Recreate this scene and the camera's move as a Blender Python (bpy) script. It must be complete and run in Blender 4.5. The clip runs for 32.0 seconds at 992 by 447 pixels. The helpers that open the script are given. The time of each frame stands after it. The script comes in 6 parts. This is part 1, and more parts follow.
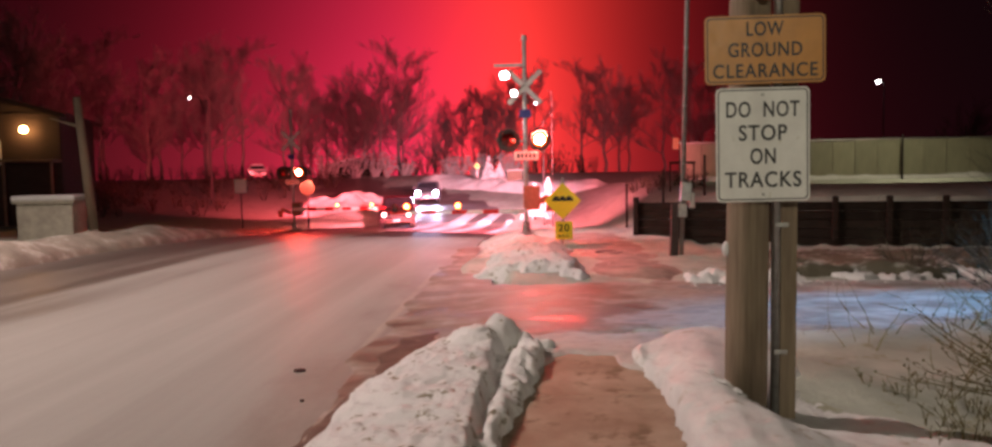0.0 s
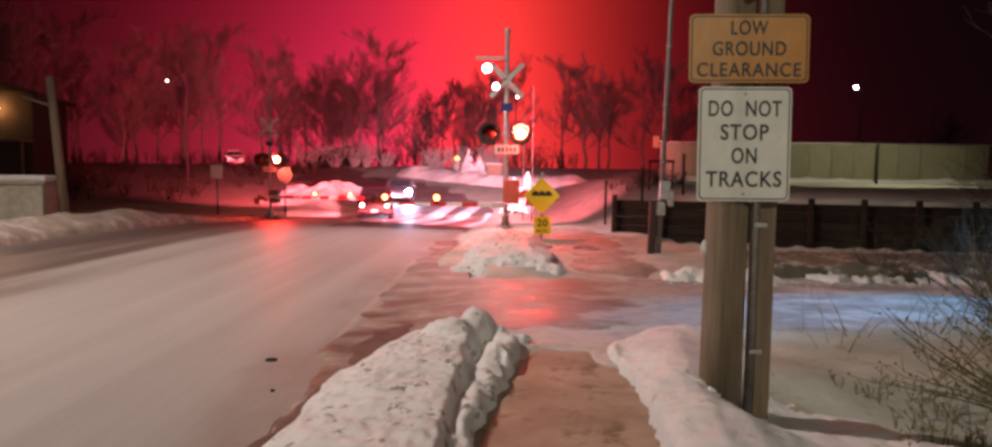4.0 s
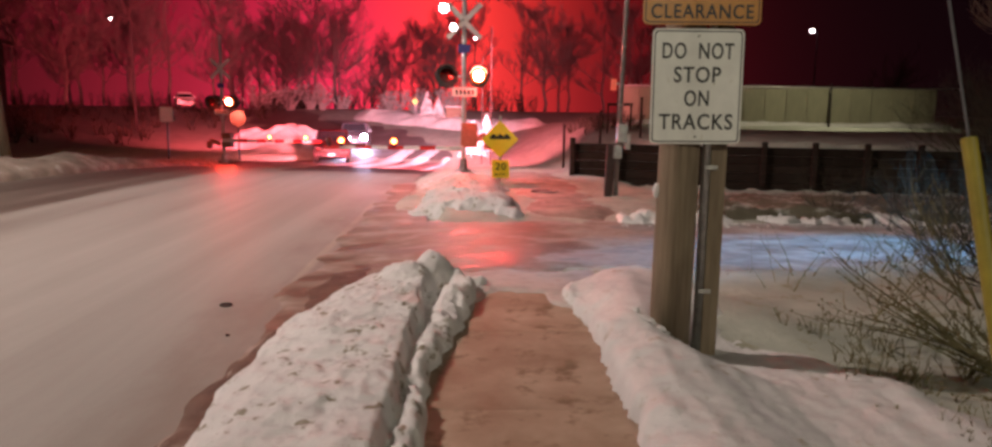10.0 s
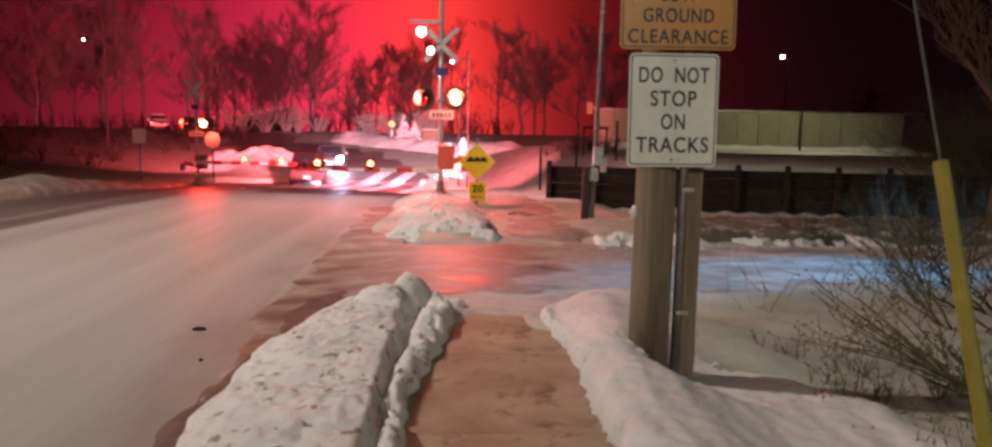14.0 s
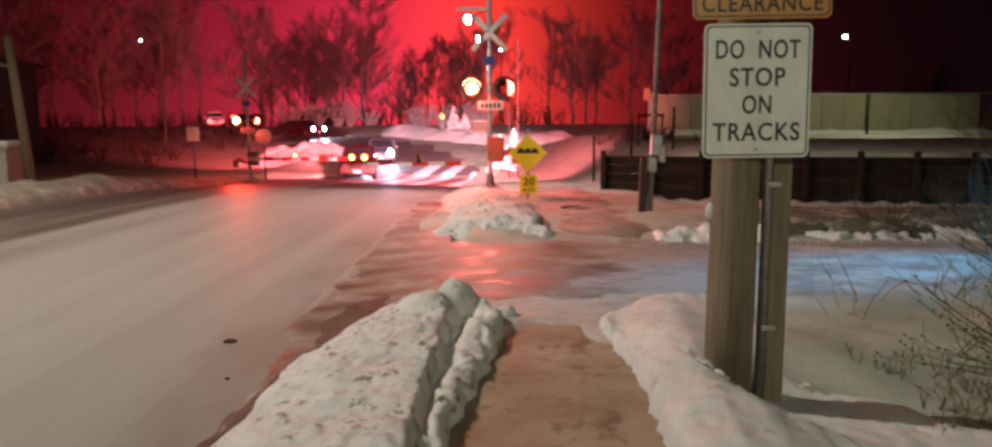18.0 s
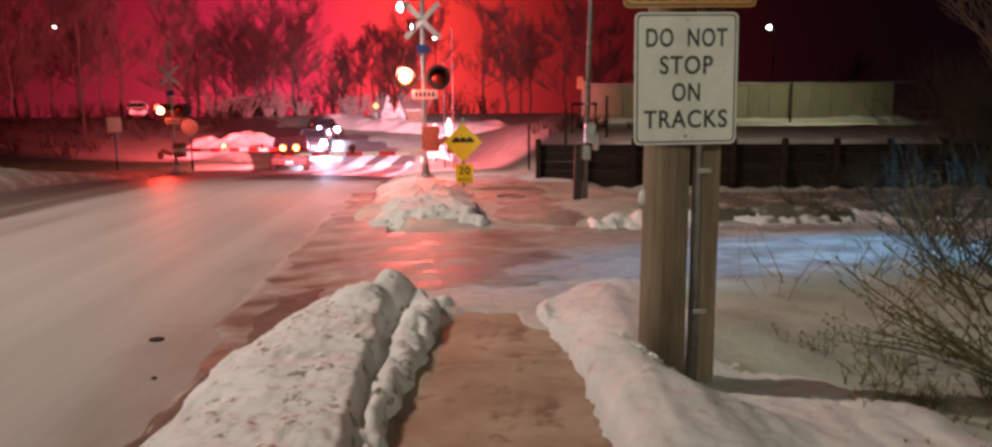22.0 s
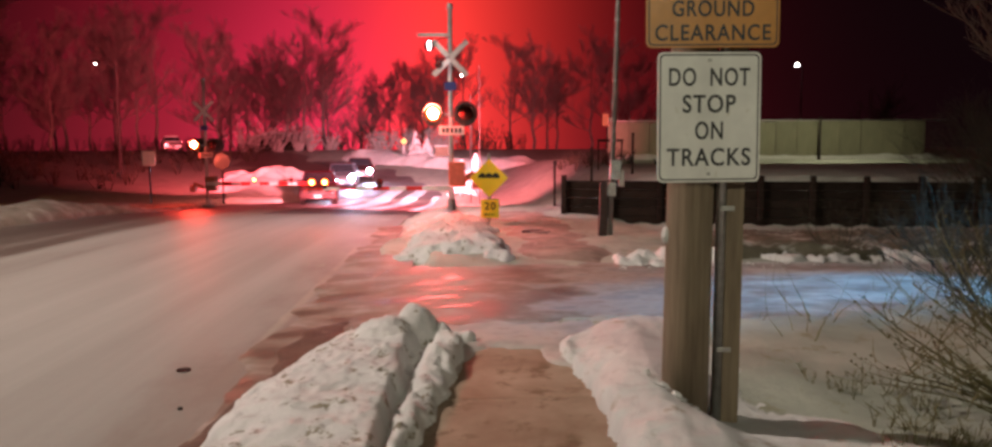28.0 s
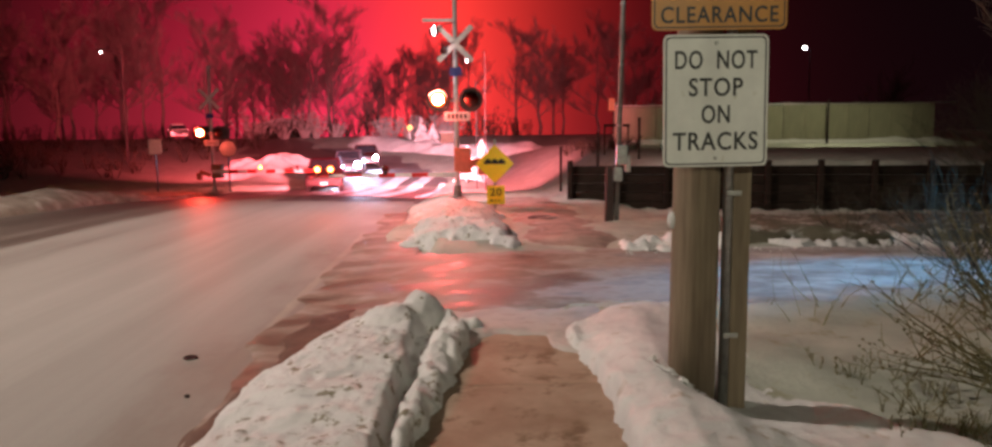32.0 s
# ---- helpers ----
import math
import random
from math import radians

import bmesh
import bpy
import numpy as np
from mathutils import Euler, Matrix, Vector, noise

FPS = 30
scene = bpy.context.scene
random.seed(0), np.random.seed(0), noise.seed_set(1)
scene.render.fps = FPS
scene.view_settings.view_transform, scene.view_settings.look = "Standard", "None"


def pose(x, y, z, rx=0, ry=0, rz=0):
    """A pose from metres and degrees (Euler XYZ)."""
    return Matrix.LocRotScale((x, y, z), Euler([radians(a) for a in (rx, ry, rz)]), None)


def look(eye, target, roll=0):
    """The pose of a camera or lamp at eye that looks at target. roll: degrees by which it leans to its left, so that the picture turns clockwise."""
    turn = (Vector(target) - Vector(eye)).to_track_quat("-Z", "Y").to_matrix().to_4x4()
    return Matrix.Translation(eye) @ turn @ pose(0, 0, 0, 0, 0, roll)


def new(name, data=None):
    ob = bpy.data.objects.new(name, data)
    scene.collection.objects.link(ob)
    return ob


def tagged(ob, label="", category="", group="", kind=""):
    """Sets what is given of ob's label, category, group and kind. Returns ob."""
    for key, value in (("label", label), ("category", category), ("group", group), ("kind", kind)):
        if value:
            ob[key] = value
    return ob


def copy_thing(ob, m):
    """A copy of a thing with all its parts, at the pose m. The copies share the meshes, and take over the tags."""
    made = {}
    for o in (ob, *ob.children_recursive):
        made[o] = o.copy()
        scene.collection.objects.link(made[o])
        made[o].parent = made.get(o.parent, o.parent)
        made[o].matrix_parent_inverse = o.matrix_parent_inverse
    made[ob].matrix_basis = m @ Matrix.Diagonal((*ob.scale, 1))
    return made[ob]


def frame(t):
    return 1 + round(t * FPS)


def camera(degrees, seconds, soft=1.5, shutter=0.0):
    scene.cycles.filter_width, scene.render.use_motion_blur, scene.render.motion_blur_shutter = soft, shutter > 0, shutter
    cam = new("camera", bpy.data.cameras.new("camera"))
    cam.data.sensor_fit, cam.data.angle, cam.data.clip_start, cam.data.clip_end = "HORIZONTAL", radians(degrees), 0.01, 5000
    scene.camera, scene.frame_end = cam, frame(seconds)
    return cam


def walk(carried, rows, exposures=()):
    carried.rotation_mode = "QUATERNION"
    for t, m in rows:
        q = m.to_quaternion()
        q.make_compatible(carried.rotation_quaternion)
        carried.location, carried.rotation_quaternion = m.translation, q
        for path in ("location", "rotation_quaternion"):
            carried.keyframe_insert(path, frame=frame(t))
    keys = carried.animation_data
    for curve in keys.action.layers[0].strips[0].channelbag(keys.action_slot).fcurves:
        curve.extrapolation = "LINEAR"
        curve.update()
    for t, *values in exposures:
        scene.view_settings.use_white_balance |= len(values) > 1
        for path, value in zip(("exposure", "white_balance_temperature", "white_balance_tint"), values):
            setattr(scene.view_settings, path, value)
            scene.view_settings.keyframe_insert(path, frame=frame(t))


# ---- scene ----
cam = camera(67.3, 32.0, soft=2.7)
PATH = [
    (0, (-1.545, -5.046, 1.693), (-1.639, -3.053, 1.556), -1.0),
    (0.5, (-1.556, -5.067, 1.685), (-1.653, -3.074, 1.55), -0.1),
    (1, (-1.554, -5.056, 1.684), (-1.687, -3.066, 1.544), -0.0),
    (1.5, (-1.548, -5.031, 1.689), (-1.68, -3.04, 1.562), 0.2),
    (2, (-1.547, -5.031, 1.683), (-1.656, -3.038, 1.552), -0.3),
    (2.5, (-1.556, -5.032, 1.68), (-1.658, -3.039, 1.541), -0.2),
    (3, (-1.55, -5.002, 1.682), (-1.637, -3.01, 1.532), -0.0),
    (3.5, (-1.548, -4.993, 1.683), (-1.597, -2.998, 1.544), 0.3),
    (5.5, (-1.544, -4.973, 1.679), (-1.545, -2.989, 1.429), 3.9),
    (6, (-1.574, -5.005, 1.682), (-1.581, -3.022, 1.425), 7.7),
    (6.5, (-1.535, -5.0, 1.7), (-1.561, -3.014, 1.465), 2.0),
    (7, (-1.499, -5.004, 1.706), (-1.547, -3.011, 1.549), -0.5),
    (7.5, (-1.505, -4.982, 1.703), (-1.534, -2.985, 1.593), 0.2),
    (8, (-1.538, -5.047, 1.687), (-1.573, -3.051, 1.56), 0.8),
    (8.5, (-1.519, -4.986, 1.678), (-1.48, -3.003, 1.417), 1.1),
    (9, (-1.515, -4.997, 1.677), (-1.475, -3.015, 1.413), 0.7),
    (9.5, (-1.51, -4.998, 1.684), (-1.434, -3.022, 1.39), 0.8),
    (10, (-1.511, -4.993, 1.677), (-1.438, -3.018, 1.375), 0.8),
    (10.5, (-1.507, -4.993, 1.683), (-1.426, -3.012, 1.42), -0.0),
    (11, (-1.515, -5.0, 1.676), (-1.434, -3.021, 1.402), 0.8),
    (11.5, (-1.51, -4.985, 1.683), (-1.418, -3.006, 1.408), 0.5),
    (12, (-1.512, -5.005, 1.686), (-1.45, -3.021, 1.444), 0.4),
    (12.5, (-1.513, -5.011, 1.683), (-1.49, -3.016, 1.535), -0.3),
    (13, (-1.528, -5.047, 1.688), (-1.47, -3.051, 1.575), 0.6),
    (13.5, (-1.532, -5.044, 1.682), (-1.433, -3.057, 1.482), 0.8),
    (15.5, (-1.491, -4.496, 1.664), (-1.274, -2.529, 1.371), 1.7),
    (16, (-1.5, -4.356, 1.664), (-1.291, -2.399, 1.305), 0.8),
    (16.5, (-1.463, -4.311, 1.673), (-1.353, -2.332, 1.401), 0.9),
    (17, (-1.483, -4.321, 1.673), (-1.449, -2.339, 1.414), 0.3),
    (17.5, (-1.487, -4.321, 1.67), (-1.46, -2.339, 1.407), 0.1),
    (18, (-1.486, -4.318, 1.672), (-1.49, -2.336, 1.405), -0.3),
    (18.5, (-1.482, -4.322, 1.671), (-1.481, -2.336, 1.431), -0.5),
    (19, (-1.491, -4.325, 1.673), (-1.466, -2.343, 1.401), -0.5),
    (19.5, (-1.482, -4.306, 1.668), (-1.418, -2.33, 1.367), -0.2),
    (20, (-1.483, -4.309, 1.668), (-1.343, -2.338, 1.355), 0.4),
    (20.5, (-1.479, -4.31, 1.669), (-1.317, -2.342, 1.349), -0.7),
    (21, (-1.488, -4.321, 1.667), (-1.348, -2.349, 1.361), -0.4),
    (21.5, (-1.473, -4.292, 1.667), (-1.297, -2.327, 1.339), -0.1),
    (22, (-1.476, -4.295, 1.665), (-1.311, -2.324, 1.369), -0.5),
    (22.5, (-1.481, -4.288, 1.668), (-1.322, -2.325, 1.322), -0.4),
    (23, (-1.486, -4.294, 1.667), (-1.363, -2.321, 1.364), -0.9),
    (23.5, (-1.486, -4.3, 1.67), (-1.424, -2.314, 1.441), 0.4),
    (24, (-1.497, -4.324, 1.674), (-1.449, -2.332, 1.506), 0.6),
    (24.5, (-1.488, -4.347, 1.681), (-1.468, -2.352, 1.553), -0.8),
    (26.5, (-1.46, -4.352, 1.684), (-1.345, -2.363, 1.513), -0.3),
    (27, (-1.467, -4.364, 1.682), (-1.355, -2.373, 1.528), -0.0),
    (27.5, (-1.465, -4.349, 1.677), (-1.342, -2.361, 1.488), -0.2),
    (28, (-1.463, -4.335, 1.673), (-1.366, -2.348, 1.471), -0.2),
    (28.5, (-1.462, -4.336, 1.673), (-1.373, -2.349, 1.467), -0.3),
    (29, (-1.463, -4.35, 1.674), (-1.378, -2.361, 1.476), -0.5),
    (29.5, (-1.456, -4.333, 1.671), (-1.36, -2.346, 1.462), -0.1),
    (30, (-1.457, -4.317, 1.669), (-1.351, -2.334, 1.429), -0.3),
    (30.5, (-1.459, -4.313, 1.666), (-1.346, -2.331, 1.42), -0.2),
    (31, (-1.454, -4.315, 1.667), (-1.337, -2.335, 1.408), -0.5),
    (31.5, (-1.453, -4.303, 1.666), (-1.348, -2.321, 1.419), -0.4),
    (32, (-1.451, -4.306, 1.67), (-1.372, -2.322, 1.431), -0.6),
]
# the clip opens with a pinker picture that settles as it goes on
walk(cam, [(t, look(eye, target, roll)) for t, eye, target, roll in PATH],
     exposures=[(0, 0.13, 6750, 34), (8, 0.13, 6750, 34), (11, 0.11, 6750, 32), (13.5, 0.12, 6700, 30), (16, 0.04, 6600, 15), (20, 0.08, 6650, 22), (24, 0.11, 6700, 26), (32, 0.09, 6700, 25)])


# ---- world, sun, large lights ----
def night_sky():
    """Black winter sky; the lens glare round the crossing lights is painted in as glowing lobes."""
    world = bpy.data.worlds.new("night_sky")
    scene.world = world
    world.use_nodes = True
    nt = world.node_tree
    nt.nodes.clear()
    out = nt.nodes.new("ShaderNodeOutputWorld")
    bg = nt.nodes.new("ShaderNodeBackground")
    geo = nt.nodes.new("ShaderNodeTexCoord")
    norm = nt.nodes.new("ShaderNodeVectorMath")
    norm.operation = "NORMALIZE"
    nt.links.new(geo.outputs["Generated"], norm.inputs[0])
    total = None
    for az, el, wide, high, colour in GLOW:
        d = Vector((math.sin(radians(az)), math.cos(radians(az)), math.tan(radians(el)))).normalized()
        sub = nt.nodes.new("ShaderNodeVectorMath")
        sub.operation = "SUBTRACT"
        nt.links.new(norm.outputs[0], sub.inputs[0])
        sub.inputs[1].default_value = d
        mul = nt.nodes.new("ShaderNodeVectorMath")
        mul.operation = "MULTIPLY"
        nt.links.new(sub.outputs[0], mul.inputs[0])
        mul.inputs[1].default_value = (1 / radians(wide), 1 / radians(wide), 1 / radians(high))
        ln = nt.nodes.new("ShaderNodeVectorMath")
        ln.operation = "LENGTH"
        nt.links.new(mul.outputs[0], ln.inputs[0])
        sq = nt.nodes.new("ShaderNodeMath")
        sq.operation = "POWER"
        nt.links.new(ln.outputs["Value"], sq.inputs[0])
        sq.inputs[1].default_value = 1.35
        neg = nt.nodes.new("ShaderNodeMath")
        neg.operation = "POWER"
        neg.inputs[0].default_value = math.exp(-1)
        nt.links.new(sq.outputs[0], neg.inputs[1])
        sc = nt.nodes.new("ShaderNodeVectorMath")
        sc.operation = "SCALE"
        sc.inputs[0].default_value = colour
        nt.links.new(neg.outputs[0], sc.inputs["Scale"])
        if total is None:
            total = sc
        else:
            add = nt.nodes.new("ShaderNodeVectorMath")
            add.operation = "ADD"
            nt.links.new(total.outputs[0], add.inputs[0])
            nt.links.new(sc.outputs[0], add.inputs[1])
            total = add
    base = nt.nodes.new("ShaderNodeVectorMath")
    base.operation = "ADD"
    base.inputs[1].default_value = (0.0024, 0.0012, 0.0018)
    nt.links.new(total.outputs[0], base.inputs[0])
    nt.links.new(base.outputs[0], bg.inputs["Color"])
    bg.inputs["Strength"].default_value = 1.0
    nt.links.new(bg.outputs[0], out.inputs["Surface"])


# azimuth from +y to the right, elevation, half width and half height in degrees, colour
GLOW = [
    (-1.0, 5.0, 6.2, 27, (0.56, 0.042, 0.010)),
    (-3.6, 3.0, 8.2, 22, (0.60, 0.010, 0.014)),
    (-14, 2.0, 9.5, 15, (0.32, 0.008, 0.011)),
    (-9.5, 1.0, 8.0, 16, (0.05, 0.006, 0.055)),
    (-12, -2.0, 15, 7, (0.20, 0.016, 0.024)),
]
night_sky()


def lamp(name, kind, place, target, power, colour, size=0.25, cone=150, blend=0.6):
    data = bpy.data.lights.new(name, kind)
    data.energy, data.color = power, colour
    data.shadow_soft_size = size
    if kind == "SPOT":
        data.spot_size, data.spot_blend = radians(cone), blend
    ob = new(name, data)
    ob.matrix_world = look(place, target)
    return ob


WARM = (1.0, 0.915, 0.75)
lamp("street_light_over_road", "SPOT", (-15.5, 3.8, 13.5), (-9.5, 5.5, 0), 11600, WARM, 0.22, 112, 0.9)
lamp("street_light_behind", "SPOT", (2.2, -22.0, 9.0), (-3.5, -6, 0), 4900, (0.92, 1.0, 0.71), 0.6, 100, 0.9)
lamp("driveway_light", "SPOT", (16.0, 6.5, 6.0), (2.75, 3.85, 0.0), 17500, (0.03, 0.56, 1.0), 0.10, 13, 1.0)
lamp("yard_light", "SPOT", (17.5, 32.5, 7.0), (16.0, 36.6, 0.3), 1050, (0.95, 1.0, 0.62), 0.3, 150)
# steady red spots at the masts, added to lift the dark background like lens haze
lamp("signal_rear_beam_near", "SPOT", (-1.66, 14.7, 2.45), (-11, 100, 6.0), 160000, (1.0, 0.20, 0.22), 0.2, 64, 0.9)
lamp("signal_rear_beam_far", "SPOT", (-12.2, 28.7, 1.9), (-34, 84, 12.0), 75000, (1.0, 0.10, 0.11), 0.2, 64, 1.0)
# extra spots by the mast lamps, added to brighten its foot and the crossing
lamp("mast_lamp_light", "SPOT", (-2.3, 15.0, 3.4), (-2.1, 14.6, 0.0), 650, (1.0, 0.70, 0.75), 0.1, 156, 0.6)
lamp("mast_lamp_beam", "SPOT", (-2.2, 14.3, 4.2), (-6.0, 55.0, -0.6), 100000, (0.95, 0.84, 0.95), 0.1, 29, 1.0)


# ---- materials ----
def ramp(nt, fac, stops):
    r = nt.nodes.new("ShaderNodeValToRGB")
    el = r.color_ramp.elements
    while len(el) < len(stops):
        el.new(0.5)
    for e, (p, c) in zip(el, stops):
        e.position, e.color = p, (*c, 1)
    nt.links.new(fac, r.inputs[0])
    return r.outputs["Color"]


def noise_tex(nt, scale, detail=5, rough=0.6, stretch=(1, 1, 1), space="Object"):
    co = nt.nodes.new("ShaderNodeTexCoord")
    mp = nt.nodes.new("ShaderNodeMapping")
    mp.inputs["Scale"].default_value = stretch
    nt.links.new(co.outputs[space], mp.inputs[0])
    n = nt.nodes.new("ShaderNodeTexNoise")
    n.inputs["Scale"].default_value, n.inputs["Detail"].default_value, n.inputs["Roughness"].default_value = scale, detail, rough
    nt.links.new(mp.outputs[0], n.inputs["Vector"])
    return n.outputs["Fac"]


def mixc(nt, fac, a, b, mode="MIX"):
    m = nt.nodes.new("ShaderNodeMix")
    m.data_type, m.blend_type = "RGBA", mode
    for sock, v in ((m.inputs["Factor"], fac), (m.inputs["A"], a), (m.inputs["B"], b)):
        if isinstance(v, (tuple, float, int)):
            sock.default_value = (*v, 1) if isinstance(v, tuple) else v
        else:
            nt.links.new(v, sock)
    return m.outputs["Result"]


def math_node(nt, op, a, b=0.0, clamp=False):
    m = nt.nodes.new("ShaderNodeMath")
    m.operation, m.use_clamp = op, clamp
    for sock, v in zip(m.inputs, (a, b)):
        if isinstance(v, (float, int)):
            sock.default_value = v
        else:
            nt.links.new(v, sock)
    return m.outputs[0]


def material(name, colour, rough=0.6, metal=0.0, scale=8.0, vary=0.25, bump=0.2, bump_scale=60, fine=0.004, stretch=(1, 1, 1), dark=None, spots=None, per_piece=0.0, spec=0.5):
    m = bpy.data.materials.new(name)
    m.use_nodes = True
    nt = m.node_tree
    b = nt.nodes["Principled BSDF"]
    n = noise_tex(nt, scale, stretch=stretch)
    lo = dark or tuple(c * (1 - vary) for c in colour)
    hi = tuple(min(1, c * (1 + vary * 0.5)) for c in colour)
    c = ramp(nt, n, [(0.3, lo), (0.7, hi)])
    if spots:
        tint, s, at, soft = spots
        c = mixc(nt, ramp(nt, noise_tex(nt, s, 6, 0.65), [(at, (0, 0, 0)), (at + soft, (1, 1, 1))]), c, tint)
    if per_piece:
        oi = nt.nodes.new("ShaderNodeObjectInfo")
        v = math_node(nt, "MULTIPLY_ADD", oi.outputs["Random"], per_piece)
        v.node.inputs[2].default_value = 1 - per_piece / 2
        hs = nt.nodes.new("ShaderNodeHueSaturation")
        nt.links.new(v, hs.inputs["Value"])
        nt.links.new(c, hs.inputs["Color"])
        c = hs.outputs["Color"]
    nt.links.new(c, b.inputs["Base Color"])
    b.inputs["Metallic"].default_value = metal
    b.inputs["Specular IOR Level"].default_value = spec
    r = math_node(nt, "MULTIPLY_ADD", noise_tex(nt, scale * 2.3, stretch=stretch), 0.3)
    r.node.inputs[2].default_value = max(0.02, rough - 0.15)
    nt.links.new(r, b.inputs["Roughness"])
    if bump:
        bn = nt.nodes.new("ShaderNodeBump")
        bn.inputs["Strength"].default_value, bn.inputs["Distance"].default_value = bump, fine
        nt.links.new(noise_tex(nt, bump_scale, 6, 0.65, stretch), bn.inputs["Height"])
        nt.links.new(bn.outputs[0], b.inputs["Normal"])
    return m


def glowing(name, colour, strength):
    m = bpy.data.materials.new(name)
    m.use_nodes = True
    b = m.node_tree.nodes["Principled BSDF"]
    b.inputs["Base Color"].default_value = (*colour, 1)
    b.inputs["Emission Color"].default_value = (*colour, 1)
    b.inputs["Emission Strength"].default_value = strength
    return m


SNOW = material("snow", (0.66, 0.66, 0.65), 0.7, 0, 3.0, 0.14, 0.65, 50, 0.018, spots=((0.42, 0.36, 0.28), 5.0, 0.60, 0.12))
SNOW_DIRTY = material("ploughed_snow", (0.68, 0.67, 0.66), 0.7, 0, 2.6, 0.14, 0.7, 60, 0.02, spots=((0.28, 0.245, 0.185), 7.5, 0.585, 0.045))
# Grey-olive tone with darker noise patches.
SNOW_FIELD = material("trodden_snow", (0.42, 0.44, 0.375), 0.75, 0, 1.3, 0.30, 0.7, 14, 0.03, spots=((0.24, 0.22, 0.12), 3.6, 0.57, 0.14))
# Base darkened for fading light along the verge; pale spots are snow.
VERGE = material("patchy_dim_verge", (0.125, 0.112, 0.075), 0.8, 0, 1.3, 0.4, 0.7, 18, 0.025, spots=((0.42, 0.42, 0.38), 2.3, 0.51, 0.14))
WOOD_POLE = material("weathered_pole_wood", (0.205, 0.155, 0.105), 0.85, 0, 7, 0.4, 0.4, 40, 0.004, (5, 5, 0.3), dark=(0.145, 0.105, 0.07))
WOOD_DARK = material("dark_timber", (0.030, 0.021, 0.017), 0.85, 0, 5, 0.5, 0.5, 30, 0.006, (0.6, 4, 4), per_piece=0.4, spec=0.08)
GALV = material("galvanised_steel", (0.42, 0.41, 0.39), 0.42, 0.85, 14, 0.3, 0.15, 80, 0.002)
MAST_PAINT = material("silver_mast_paint", (0.62, 0.62, 0.62), 0.45, 0.25, 12, 0.25, 0.15, 60, 0.002)
WHITE_SIGN = material("white_sign_sheeting", (0.78, 0.77, 0.73), 0.42, 0, 6, 0.10, 0.06, 120, 0.001, spots=((0.60, 0.57, 0.48), 14, 0.62, 0.1))
YELLOW_SIGN = material("amber_sign_sheeting", (0.56, 0.225, 0.028), 0.42, 0, 7, 0.14, 0.06, 120, 0.001, spots=((0.50, 0.26, 0.04), 12, 0.62, 0.1))
YELLOW_BRIGHT = material("bright_yellow_sheeting", (0.95, 0.72, 0.03), 0.35, 0, 8, 0.06, 0.05, 120, 0.001)
BLACK_INK = material("black_sign_ink", (0.02, 0.02, 0.02), 0.5, 0, 10, 0.3, 0)
BLACK_PAINT = material("matt_black_paint", (0.018, 0.017, 0.017), 0.6, 0, 10, 0.4, 0.1)
# Black raised a little so the lens's glow spreads onto the backing.
BACKING = material("pale_black_signal_paint", (0.05, 0.046, 0.045), 0.7, 0, 10, 0.4, 0.1)
RED_SHEET = material("red_reflective_sheeting", (0.62, 0.03, 0.02), 0.4, 0, 10, 0.15, 0.05)
RED_PLASTIC = material("faded_red_plastic", (0.55, 0.16, 0.10), 0.5, 0, 10, 0.25, 0.1)
WHITE_PAINT = material("white_paint", (0.74, 0.73, 0.70), 0.5, 0, 9, 0.15, 0.12)
BLUE_PAINT = material("blue_sign_paint", (0.06, 0.07, 0.30), 0.45, 0, 9, 0.2, 0.05)
# Yellow darkened for the dim light the guard stands in.
YELLOW_PLASTIC = material("dim_yellow_guard_plastic", (0.27, 0.215, 0.025), 0.45, 0, 10, 0.22, 0.1, 60, 0.002)
BARK = material("bare_bark", (0.10, 0.075, 0.05), 0.9, 0, 12, 0.4, 0.4, 60, 0.004)
PALE_TWIG = material("pale_dry_stalk", (0.22, 0.20, 0.11), 0.85, 0, 20, 0.4, 0.2)
FROST_TWIG = material("frosted_twig", (0.42, 0.40, 0.38), 0.9, 0, 6, 0.4, 0.2)
# Twig bark darkened so unlit hedges and brush stay dark.
DARK_TWIG = material("unlit_hedge_bark", (0.04, 0.036, 0.02), 0.9, 0, 20, 0.4, 0.2)
ROADSIDE = material("dirty_roadside_snow", (0.34, 0.29, 0.24), 0.75, 0, 1.6, 0.45, 0.7, 26, 0.025, spots=((0.58, 0.56, 0.53), 1.6, 0.54, 0.16))
TWIG = material("olive_twig_bark", (0.15, 0.13, 0.06), 0.85, 0, 20, 0.4, 0.2)
CONCRETE = material("wet_brown_concrete", (0.34, 0.265, 0.20), 0.7, 0, 1.7, 0.45, 0.5, 70, 0.004, dark=(0.22, 0.15, 0.10), spots=((0.185, 0.125, 0.08), 4.2, 0.55, 0.12), per_piece=0.12, spec=0.2)
CONCRETE_PALE = material("pale_block_concrete", (0.40, 0.37, 0.30), 0.85, 0, 4, 0.25, 0.4, 40, 0.005)
SLUSH = material("brown_slush", (0.34, 0.25, 0.21), 0.7, 0, 2.2, 0.5, 0.5, 25, 0.012, spots=((0.5, 0.44, 0.4), 3.5, 0.58, 0.14))
FENCE_PANEL = material("pale_fence_board", (0.23, 0.225, 0.155), 0.7, 0, 3, 0.18, 0.15, 30, 0.004, (1, 1, 0.3), per_piece=0.16)
IRON = material("cast_iron", (0.035, 0.03, 0.028), 0.5, 0.6, 20, 0.4, 0.4, 60, 0.003)
HOUSE_WALL = material("house_siding", (0.38, 0.33, 0.33), 0.8, 0, 3, 0.2, 0.2)
